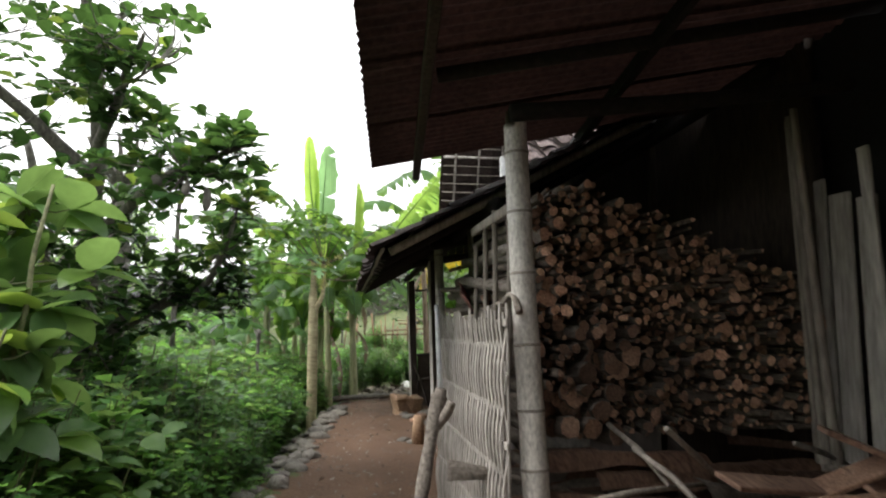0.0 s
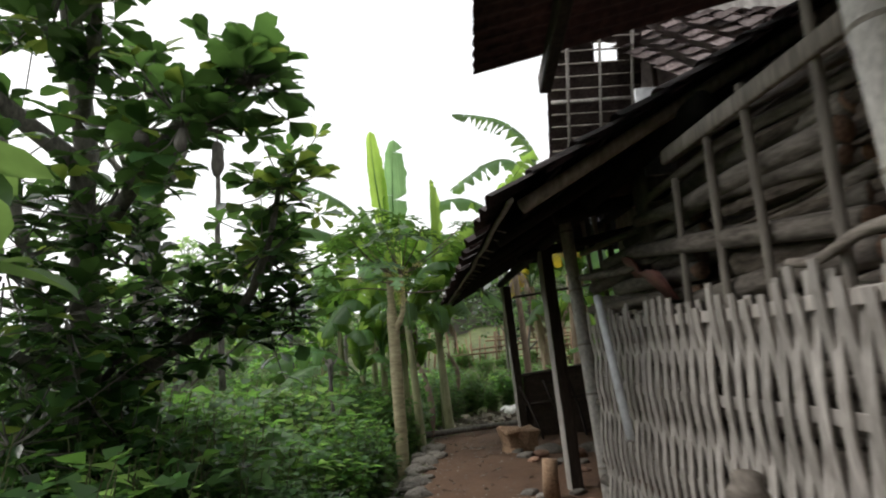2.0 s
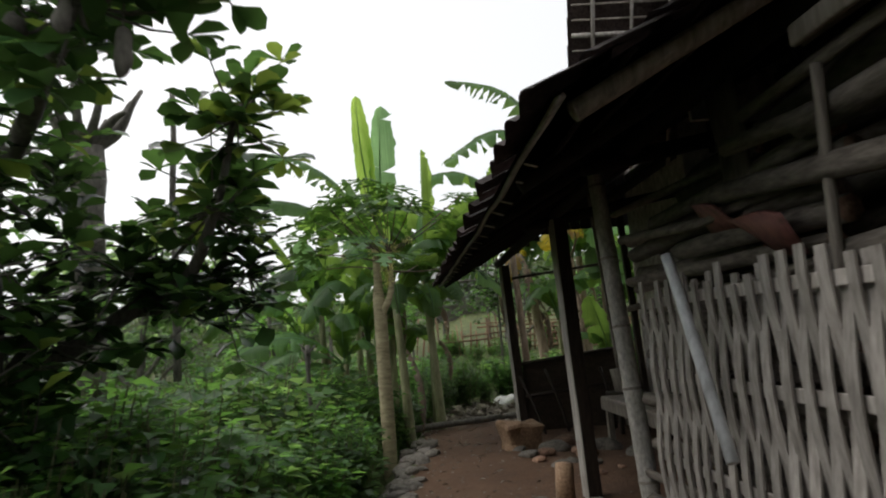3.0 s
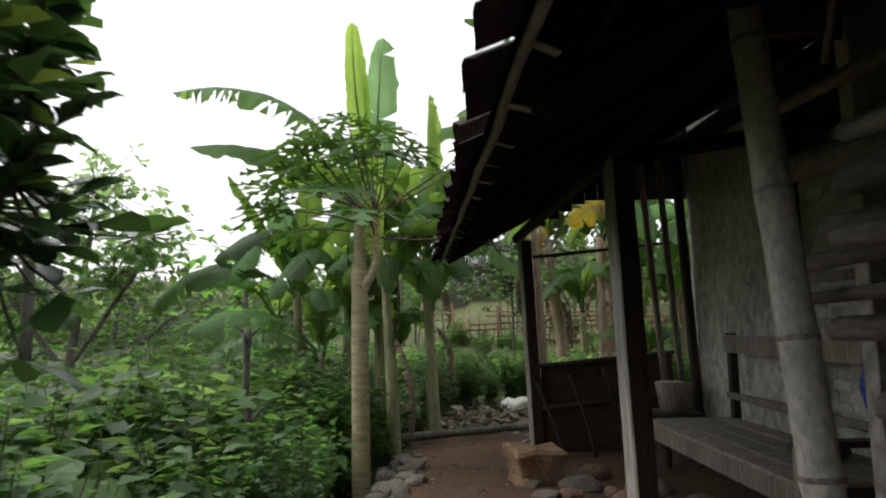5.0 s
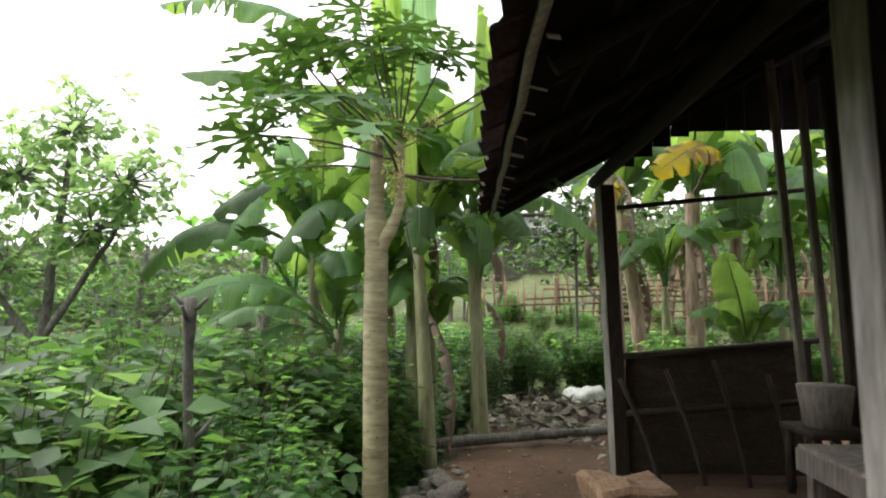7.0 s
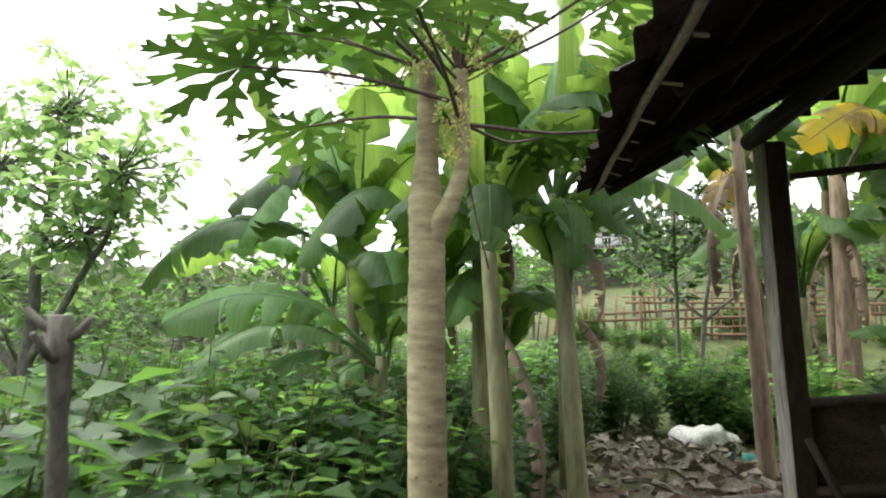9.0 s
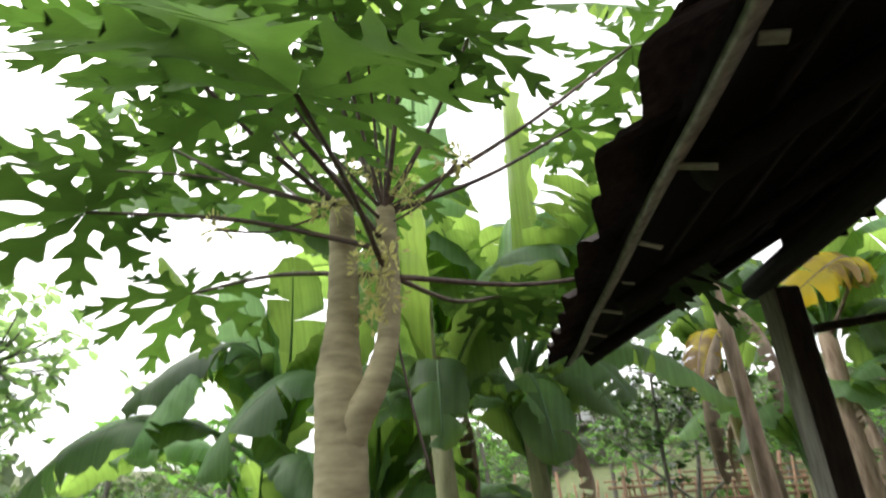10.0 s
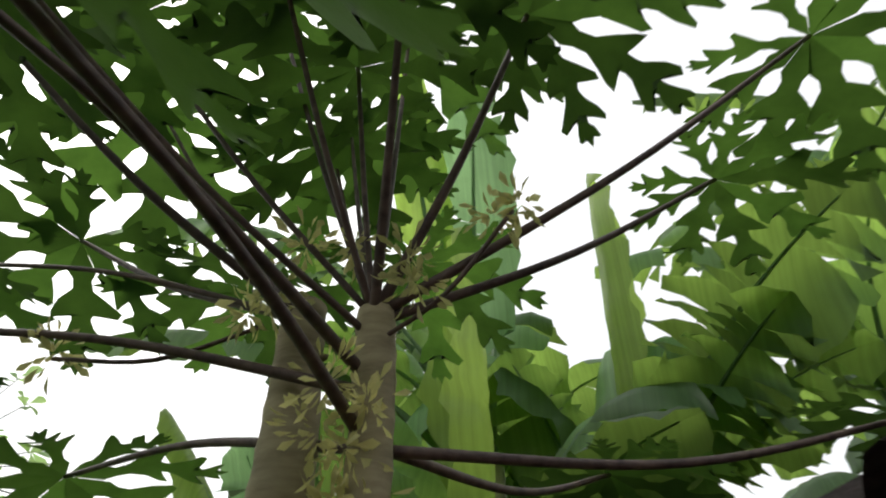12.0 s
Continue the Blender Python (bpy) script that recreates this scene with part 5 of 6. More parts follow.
def papaya():
    z0 = gz(-1.87, 9.40)
    th = thing("papaya_tree", pose(-1.87, 9.40, z0), "forked papaya tree with ringed trunk, flowers and deeply cut leaves", "papaya tree")

    def loc(p):
        return Vector((p[0] + 1.87, p[1] - 9.40, p[2] - z0))
    rg = random.Random(12)
    bm = bmesh.new()
    ctrl = curve_pts([loc((-1.865, 9.38, -0.3)), loc((-1.87, 9.40, 0.6)), loc((-1.88, 9.42, 1.2)), loc((-1.885, 9.45, 1.62)), loc((-1.90, 9.48, 1.85)), loc((-1.905, 9.53, 2.1)), loc((-1.925, 9.57, 2.40))], 14)
    fr = [i / (len(ctrl) - 1) for i in range(len(ctrl))]
    tube(bm, ctrl, [0.074 - 0.012 * f - 0.019 * smooth(f, 0.62, 0.78) - 0.006 * smooth(f, 0.8, 1) + 0.0022 * (i % 3 == 0) for i, f in enumerate(fr)], 18)
    part("trunk", bm, M_TRUNK, th)
    bm = bmesh.new()
    ctrl = curve_pts([loc((-1.885, 9.45, 1.56)), loc((-1.85, 9.44, 1.69)), loc((-1.785, 9.445, 1.81)), loc((-1.752, 9.47, 1.95)), loc((-1.758, 9.51, 2.18)), loc((-1.772, 9.54, 2.34))], 10)
    tube(bm, ctrl, [0.043 - 0.013 * smooth(i / len(ctrl), 0.1, 0.6) + 0.0018 * (i % 3 == 0) for i in range(len(ctrl))], 14)
    part("side_trunk", bm, M_TRUNK, th)
    # scars where old leaves dropped
    bm = bmesh.new()
    for k in range(46):
        z = rg.uniform(0.5, 2.3)
        a = rg.uniform(0, 6.28)
        r = 0.074 - 0.012 * min(1, z / 2) - (0.022 if z > 1.8 else 0)
        c = loc((-1.87 - 0.02 * smooth(z, 0.8, 2.2), 9.40 + 0.14 * smooth(z, 0.8, 2.4), z))
        rock(bm, c + Vector((math.cos(a), math.sin(a), 0)) * r * 0.97, (0.010, 0.010, 0.005), k, 1)
    tagged(part("leaf_scar_set", bm, M_STEMSCAR, th), kind="stuff")
    leaves = [papaya_leaf_mesh(s) for s in range(6)]
    # tips of the stalks, and each leaf's size: the low ones first, then the dome above
    low = [((-1.69, 8.77, 2.23), 0.43), ((-1.90, 8.78, 2.40), 0.38), ((-2.56, 9.23, 2.34), 0.40), ((-2.53, 9.70, 2.23), 0.37), ((-0.93, 9.85, 2.97), 0.42), ((-1.18, 9.98, 2.76), 0.28), ((-0.98, 10.05, 2.22), 0.32), ((-1.55, 10.29, 2.25), 0.28), ((-2.59, 9.61, 2.76), 0.38)]
    dome = [((-2.28, 9.12, 2.78), 0.40), ((-1.61, 9.28, 2.78), 0.36), ((-1.46, 9.49, 2.86), 0.32), ((-2.05, 9.80, 3.05), 0.40), ((-2.15, 9.25, 2.92), 0.38), ((-1.80, 9.20, 2.86), 0.36), ((-1.95, 10.15, 2.85), 0.38), ((-2.35, 9.95, 2.75), 0.38),
            ((-1.75, 9.62, 3.10), 0.38), ((-2.32, 9.50, 2.98), 0.38), ((-2.05, 8.95, 2.66), 0.36), ((-2.62, 9.35, 2.55), 0.34), ((-2.0, 9.45, 3.15), 0.36), ((-1.78, 9.45, 2.82), 0.33), ((-1.92, 9.68, 2.90), 0.34)]
    for i, (tip, size) in enumerate(low + dome):
        t = loc(tip)
        left = tip[0] < -2.2 and i > 3
        base = loc((-1.915, 9.55, 2.37) if left else (-1.772, 9.53, 2.17 + 0.16 * min(1, max(0, (tip[2] - 2.2) / 0.6)) - 0.05 * (tip[2] < 2.3)))
        sag = -0.03 if tip[2] > 2.6 else (0.035 if tip[0] < -2 or tip[1] < 9 else -0.05)
        midp = base.lerp(t, 0.5) + Vector((0, 0, sag))
        bm = bmesh.new()
        cp = curve_pts([base, midp, t], 8)
        tube(bm, cp, lerp_list(0.0095 if i < 12 else 0.0062, 0.0052 if i < 12 else 0.004, len(cp)), 8)
        stalk = part("leaf_stalk", bm, M_PETIOLE, th)
        out = t - base
        az = math.degrees(math.atan2(out.y, out.x))
        ob = new("leaf", leaves[i % 6])
        ob.parent = stalk
        tilt = 10 if i < 9 else 4
        ob.matrix_local = Matrix.Translation(t) @ pose(0, 0, 0, 0, 0, az + rg.uniform(-15, 15)) @ pose(0, 0, 0, rg.uniform(-14, 14), tilt + rg.uniform(-8, 16), 0) @ Matrix.Diagonal((size, size, size, 1))
    # clusters of small pale flowers and buds on the stems
    petal = ([(0, 0, 0), (.3, .5, .02), (.7, 1, .06), (1, 0, .2), (.7, -1, .06), (.3, -.5, .02), (.5, 0, -.06)], [(0, 6, 1), (1, 6, 2), (2, 6, 3), (3, 6, 4), (4, 6, 5), (5, 6, 0)])
    M_FLOWER = leaf("papaya_flower", (0.64, 0.60, 0.22), (0.82, 0.78, 0.36), (0.95, 0.92, 0.42), 0.5, 0.5, 0.2)
    spots = [((-1.79, 9.44, 2.19), 0.040), ((-1.80, 9.45, 2.13), 0.042), ((-1.76, 9.44, 2.10), 0.040), ((-1.79, 9.46, 2.04), 0.038), ((-1.74, 9.46, 2.04), 0.034), ((-1.79, 9.45, 1.98), 0.026), ((-1.74, 9.46, 2.16), 0.034), ((-1.89, 9.42, 2.33), 0.042), ((-1.95, 9.46, 2.34), 0.040), ((-1.86, 9.46, 2.44), 0.036),
             ((-1.68, 9.48, 2.34), 0.038), ((-1.70, 9.50, 2.40), 0.036), ((-1.56, 9.50, 2.44), 0.034), ((-1.52, 9.50, 2.45), 0.028), ((-2.24, 9.38, 2.30), 0.030), ((-1.80, 9.50, 2.45), 0.034)]
    for p, s in spots:
        c = loc(p)
        items = []
        for _ in range(32):
            d = Vector((rg.gauss(0, 1), rg.gauss(0, 1), rg.gauss(0, 1))).normalized()
            items.append((c + d * s * rg.uniform(0, 1.15), d + Vector((0, 0, -0.2)), rg.uniform(0.020, 0.036), rg.uniform(0.004, 0.007), rg.uniform(-2, 2)))
        tagged(leaf_cloud("flower_truss", items, petal, M_FLOWER, th, "pale yellow-green flower cluster"), kind="stuff")
    for p, q in (((-1.76, 9.52, 2.28), (-1.53, 9.50, 2.44)), ((-1.95, 9.5, 2.34), (-2.24, 9.38, 2.29)), ((-1.75, 9.48, 2.02), (-1.66, 9.5, 1.55))):
        bm = bmesh.new()
        a, b = loc(p), loc(q)
        tube(bm, curve_pts([a, a.lerp(b, 0.5) + Vector((0, 0, -0.03)), b], 5), 0.004, 5)
        part("flower_stalk", bm, M_PETIOLE, th)


papaya()


# ---- trees made of limbs and leaf clusters
def limb_tree(name, at, limbs, clusters, leaf_mats, template, size, label, category, bark, per=26, twigs=True, droop=0.25, flat=1.0):
    """limbs: (points, first radius, last radius). clusters: (centre, spread, share of young leaves)."""
    th = thing(name, pose(*at), label, category)
    o = Vector(at)
    ends = []
    for k, (pts, r0, r1) in enumerate(limbs):
        bm = bmesh.new()
        cp = curve_pts([Vector(p) - o for p in pts], 6)
        for j, c in enumerate(cp):
            c += Vector((noise.noise(c * 3), noise.noise(c * 3 + Vector((9, 0, 0))), 0)) * 0.03
        tube(bm, cp, lerp_list(r0, r1, len(cp)), 10)
        part("trunk" if k == 0 else "limb", bm, bark, th)
        ends.extend(cp)
    old, young = [], []
    tb = bmesh.new()
    for c, spread, share in clusters:
        c = Vector(c) - o
        for _ in range(per):
            tipc = c + Vector((rng.normal(), rng.normal(), rng.normal() * 0.8 * flat)) * spread * 0.55
            if twigs:
                tube(tb, [c + (tipc - c) * 0.1, c.lerp(tipc, 0.6) + Vector((0, 0, -0.02)), tipc], [0.006, 0.005, 0.003], 4, cap=False)
            # a whorl of leaves at each twig's tip
            whorl = int(rng.integers(4, 8))
            ax = (tipc - c).normalized() + Vector((0, 0, 0.4))
            for w in range(whorl):
                a = 2 * math.pi * w / whorl + rnd(0, 1)
                d = Vector((math.cos(a), math.sin(a), rnd(-droop * 2, 0.55))) + ax * 0.5
                L = size * rnd(0.7, 1.25)
                (young if rng.random() < share else old).append((tipc - ax * 0.03 * w / whorl, d, L, L * rnd(0.28, 0.36), rnd(-0.5, 0.5)))
    if twigs:
        tagged(part("twig_mass", tb, bark, th), kind="stuff")
    leaf_cloud("crown", old, template, leaf_mats[0], th)
    if young:
        leaf_cloud("young_leaves", young, template, leaf_mats[1], th, "lighter green young leaves")
    return th


jx, jy = -3.05, 5.45
limb_tree("jackfruit_tree", (jx, jy, gz(jx, jy)),
          [([(jx, jy, -0.6), (-3.0, 5.4, 1.0), (-2.85, 5.2, 2.2), (-2.75, 5.0, 3.2), (-2.9, 4.8, 4.4)], 0.11, 0.04),
           ([(-2.85, 5.2, 2.1), (-2.2, 4.75, 2.45), (-1.75, 4.35, 2.52), (-1.3, 4.3, 2.66)], 0.05, 0.012),
           ([(-2.98, 5.4, 1.25), (-2.45, 5.7, 1.62), (-1.95, 5.5, 1.85), (-1.66, 5.3, 2.5)], 0.06, 0.012),
           ([(-2.8, 5.1, 2.6), (-3.3, 4.5, 3.2), (-3.6, 4.0, 3.6)], 0.06, 0.015),
           ([(-2.8, 5.1, 2.8), (-2.3, 4.5, 3.2), (-2.0, 4.1, 3.35)], 0.05, 0.012),
           ([(-2.98, 5.4, 1.35), (-3.4, 4.9, 1.7), (-3.6, 4.6, 2.0)], 0.05, 0.012),
           ([(-2.45, 5.7, 1.62), (-2.15, 5.9, 1.66), (-1.95, 5.85, 2.0)], 0.035, 0.01)],
          [((-1.45, 4.3, 2.62), 0.22, 0.05), ((-1.75, 4.3, 2.45), 0.26, 0.05), ((-2.1, 4.6, 2.55), 0.30, 0.08), ((-1.68, 5.3, 2.42), 0.28, 0.4), ((-1.9, 5.5, 2.05), 0.33, 0.2), ((-1.92, 5.72, 2.2), 0.24, 0.1), ((-2.0, 5.75, 1.72), 0.30, 0.05), ((-2.35, 5.75, 1.75), 0.33, 0.06)] +
          [((-2.75, 5.1, 2.3), 0.42, 0.05), ((-3.1, 4.9, 2.0), 0.45, 0.05), ((-3.3, 5.3, 1.55), 0.45, 0.05), ((-3.5, 4.6, 2.6), 0.5, 0.06), ((-3.4, 4.2, 3.3), 0.5, 0.06), ((-2.7, 4.6, 3.2), 0.42, 0.08), ((-2.4, 4.4, 3.25), 0.32, 0.1), ((-3.0, 4.6, 4.1), 0.5, 0.08), ((-2.4, 4.7, 3.8), 0.45, 0.08), ((-2.7, 5.4, 1.5), 0.4, 0.05), ((-3.6, 5.0, 0.9), 0.5, 0.05), ((-2.9, 5.2, 0.95), 0.4, 0.05)] +
          [((-2.3, 4.9, 2.9), 0.3, 0.1), ((-2.6, 4.7, 1.7), 0.4, 0.04), ((-2.8, 4.6, 1.1), 0.42, 0.04), ((-2.9, 4.4, 2.3), 0.42, 0.04), ((-3.1, 4.3, 0.7), 0.45, 0.04), ((-2.5, 5.0, 0.6), 0.36, 0.04), ((-2.25, 4.1, 3.3), 0.25, 0.06), ((-3.0, 5.2, 1.7), 0.38, 0.02), ((-3.1, 5.1, 1.1), 0.4, 0.02), ((-2.8, 5.3, 0.5), 0.36, 0.02), ((-3.3, 5.0, 0.4), 0.45, 0.02), ((-2.6, 5.2, 1.0), 0.3, 0.02), ((-3.2, 5.6, 2.4), 0.4, 0.04), ((-3.4, 5.5, 1.2), 0.45, 0.02)],
          (L_JACK, L_JACKNEW), LEAF_OBOVATE, 0.14, "dark jackfruit tree with thick glossy leaves", "jackfruit tree", M_LIMB, per=24)

limb_tree("jackfruit_tree", (-3.55, 5.7, gz(-3.55, 5.7)),
          [([(-3.55, 5.7, -0.6), (-3.5, 5.65, 0.8), (-3.4, 5.5, 1.9), (-3.5, 5.3, 3.0)], 0.09, 0.03), ([(-3.5, 5.65, 0.9), (-3.0, 5.5, 1.3), (-2.6, 5.45, 1.7)], 0.04, 0.012), ([(-3.4, 5.5, 1.8), (-3.0, 5.4, 2.2), (-2.7, 5.3, 2.5)], 0.035, 0.01)],
          [((-2.58, 5.4, 1.96), 0.32, 0.02), ((-2.36, 5.5, 1.79), 0.26, 0.02), ((-2.77, 5.4, 1.69), 0.34, 0.02), ((-3.20, 5.4, 1.57), 0.36, 0.02), ((-2.97, 5.5, 1.43), 0.32, 0.02), ((-3.28, 5.5, 1.23), 0.34, 0.02), ((-2.12, 5.6, 1.65), 0.22, 0.02), ((-1.78, 5.6, 1.75), 0.2, 0.02), ((-2.79, 5.6, 2.27), 0.22, 0.02)],
          (L_JACK, L_JACKNEW), LEAF_OBOVATE, 0.14, "dark jackfruit tree with dense inner foliage", "jackfruit tree", M_LIMB, per=10)

jack = bpy.data.objects["jackfruit_tree"]
jo = jack.matrix_world.translation
for p, s_ in (((-1.92, 4.25, 2.38), (0.035, 0.035, 0.042)), ((-1.575, 4.24, 2.25), (0.03, 0.02, 0.075)), ((-1.66, 4.1, 2.3), (0.025, 0.02, 0.05))):
    bm = bmesh.new()
    rock(bm, Vector(p) - jo, s_, p[0] * 3, 3)
    tube(bm, [Vector(p) - jo + Vector((0, 0, s_[2] * 0.9)), Vector(p) - jo + Vector((0.01, 0, s_[2] + 0.16))], 0.003, 5)
    part("young_fruit", bm, M_LIMB, jack, "small dark hanging fruit")
for q in (((-2.35, 4.4, 3.05), (-2.0, 4.3, 3.2), (-1.80, 4.25, 3.38)), ((-2.0, 4.3, 3.2), (-1.86, 4.27, 3.22), (-1.74, 4.22, 3.27)), ((-2.0, 4.3, 3.2), (-1.88, 4.3, 3.38), (-1.86, 4.25, 3.52)), ((-2.1, 4.33, 3.15), (-1.95, 4.2, 3.3), (-1.92, 4.15, 3.42)), ((-1.9, 4.28, 3.26), (-1.8, 4.2, 3.28), (-1.78, 4.2, 3.34))):
    bm = bmesh.new()
    tube(bm, curve_pts([Vector(v) - jo for v in q], 5), lerp_list(0.012, 0.005, 11), 6)
    part("bare_twig", bm, M_GREYLIMB, jack)

px_, py_ = -3.55, 6.95
th = limb_tree("pollarded_tree", (px_, py_, gz(px_, py_)),
               [([(px_, py_, -0.6), (-3.52, 6.95, 1.5), (-3.48, 6.9, 2.95)], 0.125, 0.115)] +
               [([(-3.48, 6.9, 2.9), (-3.48 + 0.22 * math.cos(a), 6.9 + 0.22 * math.sin(a), 3.1), (-3.48 + 0.36 * math.cos(a), 6.9 + 0.36 * math.sin(a), 3.1 + b)], 0.045, 0.016) for a, b in ((0.2, 0.22), (0.7, 0.34), (1.2, 0.3), (1.8, 0.18), (2.4, 0.26), (3.0, 0.16), (3.4, 0.36), (4.1, 0.12), (4.5, 0.22), (5.0, 0.32), (5.5, 0.3), (6.0, 0.05))] +
               [([(-2.95, 7.1, 1.2), (-2.94, 7.1, 2.4), (-2.93, 7.1, 3.4)], 0.03, 0.02)],
               [((-3.4, 6.8, 2.2), 0.25, 0.2), ((-3.6, 6.8, 1.6), 0.3, 0.2), ((-3.9, 7.0, 2.6), 0.4, 0.2)], (L_BUSH, L_BUSH2), LEAF_SMALL, 0.09, "pollarded grey tree with cut stub branches", "tree", M_LIMB, per=16)

limb_tree("broadleaf_shrub", (-2.1, 3.0, gz(-2.1, 3.0)),
          [([(-2.1, 3.0, -0.4), (-2.05, 3.0, 0.8), (-1.95, 3.05, 1.6), (-1.9, 3.1, 2.1)], 0.022, 0.008), ([(-2.1, 3.0, 0.4), (-2.25, 3.2, 1.2), (-2.3, 3.4, 1.9)], 0.018, 0.007), ([(-2.1, 3.0, 0.3), (-1.95, 2.8, 0.9), (-1.85, 2.75, 1.4)], 0.016, 0.006)],
          [((-2.12, 3.25, 2.0), 0.20, 0.2), ((-2.2, 3.3, 1.9), 0.28, 0.15), ((-2.08, 3.05, 1.6), 0.22, 0.25), ((-2.2, 3.1, 1.4), 0.3, 0.25), ((-2.05, 2.9, 1.25), 0.2, 0.25), ((-2.1, 3.0, 0.9), 0.3, 0.2)],
          (L_SOFT, L_JACKNEW), LEAF_OVATE, 0.25, "tall shrub with large soft light-green leaves", "shrub", M_TWIG, per=6, droop=0.8)

# slim tree with drooping shoots, left of the bananas
limb_tree("drooping_leaf_tree", (-5.6, 10.9, gz(-5.6, 10.9)),
          [([(-5.6, 10.9, -1.0), (-5.5, 10.9, 0.8), (-5.4, 10.9, 1.8), (-5.3, 11.0, 3.0)], 0.07, 0.02), ([(-5.5, 10.9, 1.0), (-4.9, 10.9, 1.8), (-4.5, 10.8, 2.4)], 0.035, 0.01), ([(-5.5, 10.9, 0.9), (-6.1, 10.8, 1.7), (-6.5, 10.8, 2.5)], 0.035, 0.01)],
          [((-5.3, 11.0, 3.0), 0.5, 0.3), ((-4.6, 10.8, 2.4), 0.42, 0.3), ((-5.0, 10.9, 2.0), 0.45, 0.25), ((-5.7, 10.8, 2.5), 0.5, 0.25), ((-6.4, 10.8, 2.5), 0.5, 0.25), ((-5.9, 10.9, 1.7), 0.5, 0.2), ((-6.5, 10.9, 1.6), 0.6, 0.2)],
          (L_DROOP, L_SOFT), LEAF_OBOVATE, 0.105, "slim tree with drooping pale green shoots", "tree", M_LIMB, per=80, droop=0.8)

# small dark-leaved tree on the slope beyond the path's end
limb_tree("small_tree", (-0.68, 15.2, gz(-0.68, 15.2)),
          [([(-0.68, 15.2, gz(-0.68, 15.2) - 0.1), (-0.68, 15.2, 1.78), (-0.65, 15.2, 2.88)], 0.03, 0.012), ([(-0.68, 15.2, 1.88), (-1.08, 15.1, 2.33)], 0.015, 0.006), ([(-0.68, 15.2, 1.93), (-0.23, 15.2, 2.48)], 0.015, 0.006)],
          [((-1.18, 15.1, 2.33), 0.4, 0.1), ((-0.83, 15.2, 2.68), 0.4, 0.1), ((-0.38, 15.2, 2.73), 0.4, 0.1), ((-0.13, 15.1, 2.43), 0.38, 0.1), ((-0.68, 15.0, 2.28), 0.35, 0.1), ((-0.38, 15.1, 2.08), 0.35, 0.1), ((-1.03, 15.1, 1.98), 0.35, 0.1)],
          (L_JACK, L_BUSH), LEAF_OBOVATE, 0.10, "small slim tree with dark glossy leaves", "tree", M_LIMB, per=20)

# dead cut stem among the weeds
th = thing("cut_stem", pose(-2.33, 8.25, gz(-2.33, 8.25)), "grey cut-back stem with short stubs among weeds", "dead stem")
bm = bmesh.new()
tube(bm, curve_pts([(0, 0, -0.1), (0.02, 0, 0.7), (-0.01, 0.02, 1.1), (0, 0, 1.50)], 5), [0.021 + 0.003 * math.sin(k * 1.9) + 0.005 * (k > 12) for k in range(16)], 9)
part("stem", bm, M_LIMB, th)
for a, z, l in ((0.3, 1.44, 0.07), (3.6, 1.46, 0.07), (4.9, 1.40, 0.08), (1.0, 0.9, 0.12), (2.9, 1.42, 0.06)):
    bm = bmesh.new()
    tube(bm, [(0, 0, z), (l * 0.5 * math.cos(a), l * 0.5 * math.sin(a), z + l * 0.25), (l * math.cos(a), l * math.sin(a), z + l * 0.8)], [0.013, 0.011, 0.007], 7)
    part("stub", bm, M_LIMB, th)


# ---- undergrowth
def shrub_master(name, seed, h, spread, n_stem, n_leaf, size, mat_, template, label, wide=0.28, droop=0.3):
    global rng
    rng = np.random.default_rng(seed)
    th = thing(name, Matrix(), label, "undergrowth", "undergrowth beside the path")
    items = []
    sb = bmesh.new()
    for k in range(n_stem):
        a, r = rnd(0, 6.28), spread * math.sqrt(rnd(0, 1))
        end = Vector((r * math.cos(a), r * math.sin(a), h * rnd(0.65, 1.0)))
        base = Vector((end.x * 0.25, end.y * 0.25, -0.12))
        mid = base.lerp(end, 0.55) + Vector((0, 0, 0.05 * h))
        cp = curve_pts([base, mid, end], 5)
        tube(sb, cp, lerp_list(0.006, 0.0025, len(cp)), 4, cap=False)
        for j in range(n_leaf):
            s = rnd(0.25, 1.0)
            p = cp[min(int(s * (len(cp) - 1)), len(cp) - 1)] + Vector((rng.normal(), rng.normal(), rng.normal())) * 0.02
            b = rnd(0, 6.28)
            d = Vector((math.cos(b), math.sin(b), rnd(-droop, 0.5)))
            L = size * rnd(0.6, 1.3)
            # a stalked leaf, or a leafy side shoot of several
            q = p + Vector(d) * size * rnd(0.2, 1.1)
            items.append((q, d, L, L * wide, rnd(-0.5, 0.5)))
    tagged(part("stalk_tuft", sb, M_TWIG, th), kind="stuff")
    leaf_cloud("foliage", items, template, mat_, th)
    return th


MASTERS = [shrub_master("weed_bush", 1, 1.05, 0.46, 26, 34, 0.105, L_BUSH, LEAF_SMALL, "dense dark green weed bush beside the path", 0.34),
           shrub_master("leafy_weed_bush", 2, 0.98, 0.44, 22, 30, 0.115, L_BUSH2, LEAF_SMALL, "dense mid-green weed bush beside the path", 0.38),
           shrub_master("broadleaf_weed", 3, 1.05, 0.38, 14, 15, 0.16, L_SOFT, LEAF_OVATE, "broad-leaved pale green weed", 0.34, 0.6),
           shrub_master("feathery_weed", 4, 1.12, 0.44, 26, 46, 0.08, L_BUSH, LEAF_SMALL, "feathery green weed with fine leaves", 0.30),
           shrub_master("low_weed", 5, 0.42, 0.46, 24, 26, 0.09, L_BUSH2, LEAF_SMALL, "low green weeds on the soil", 0.38)]
for m_ in MASTERS:
    m_.matrix_world = pose(-9.0, 20.0 + 1.2 * MASTERS.index(m_), gz(-9.0, 20.0 + 1.2 * MASTERS.index(m_)))


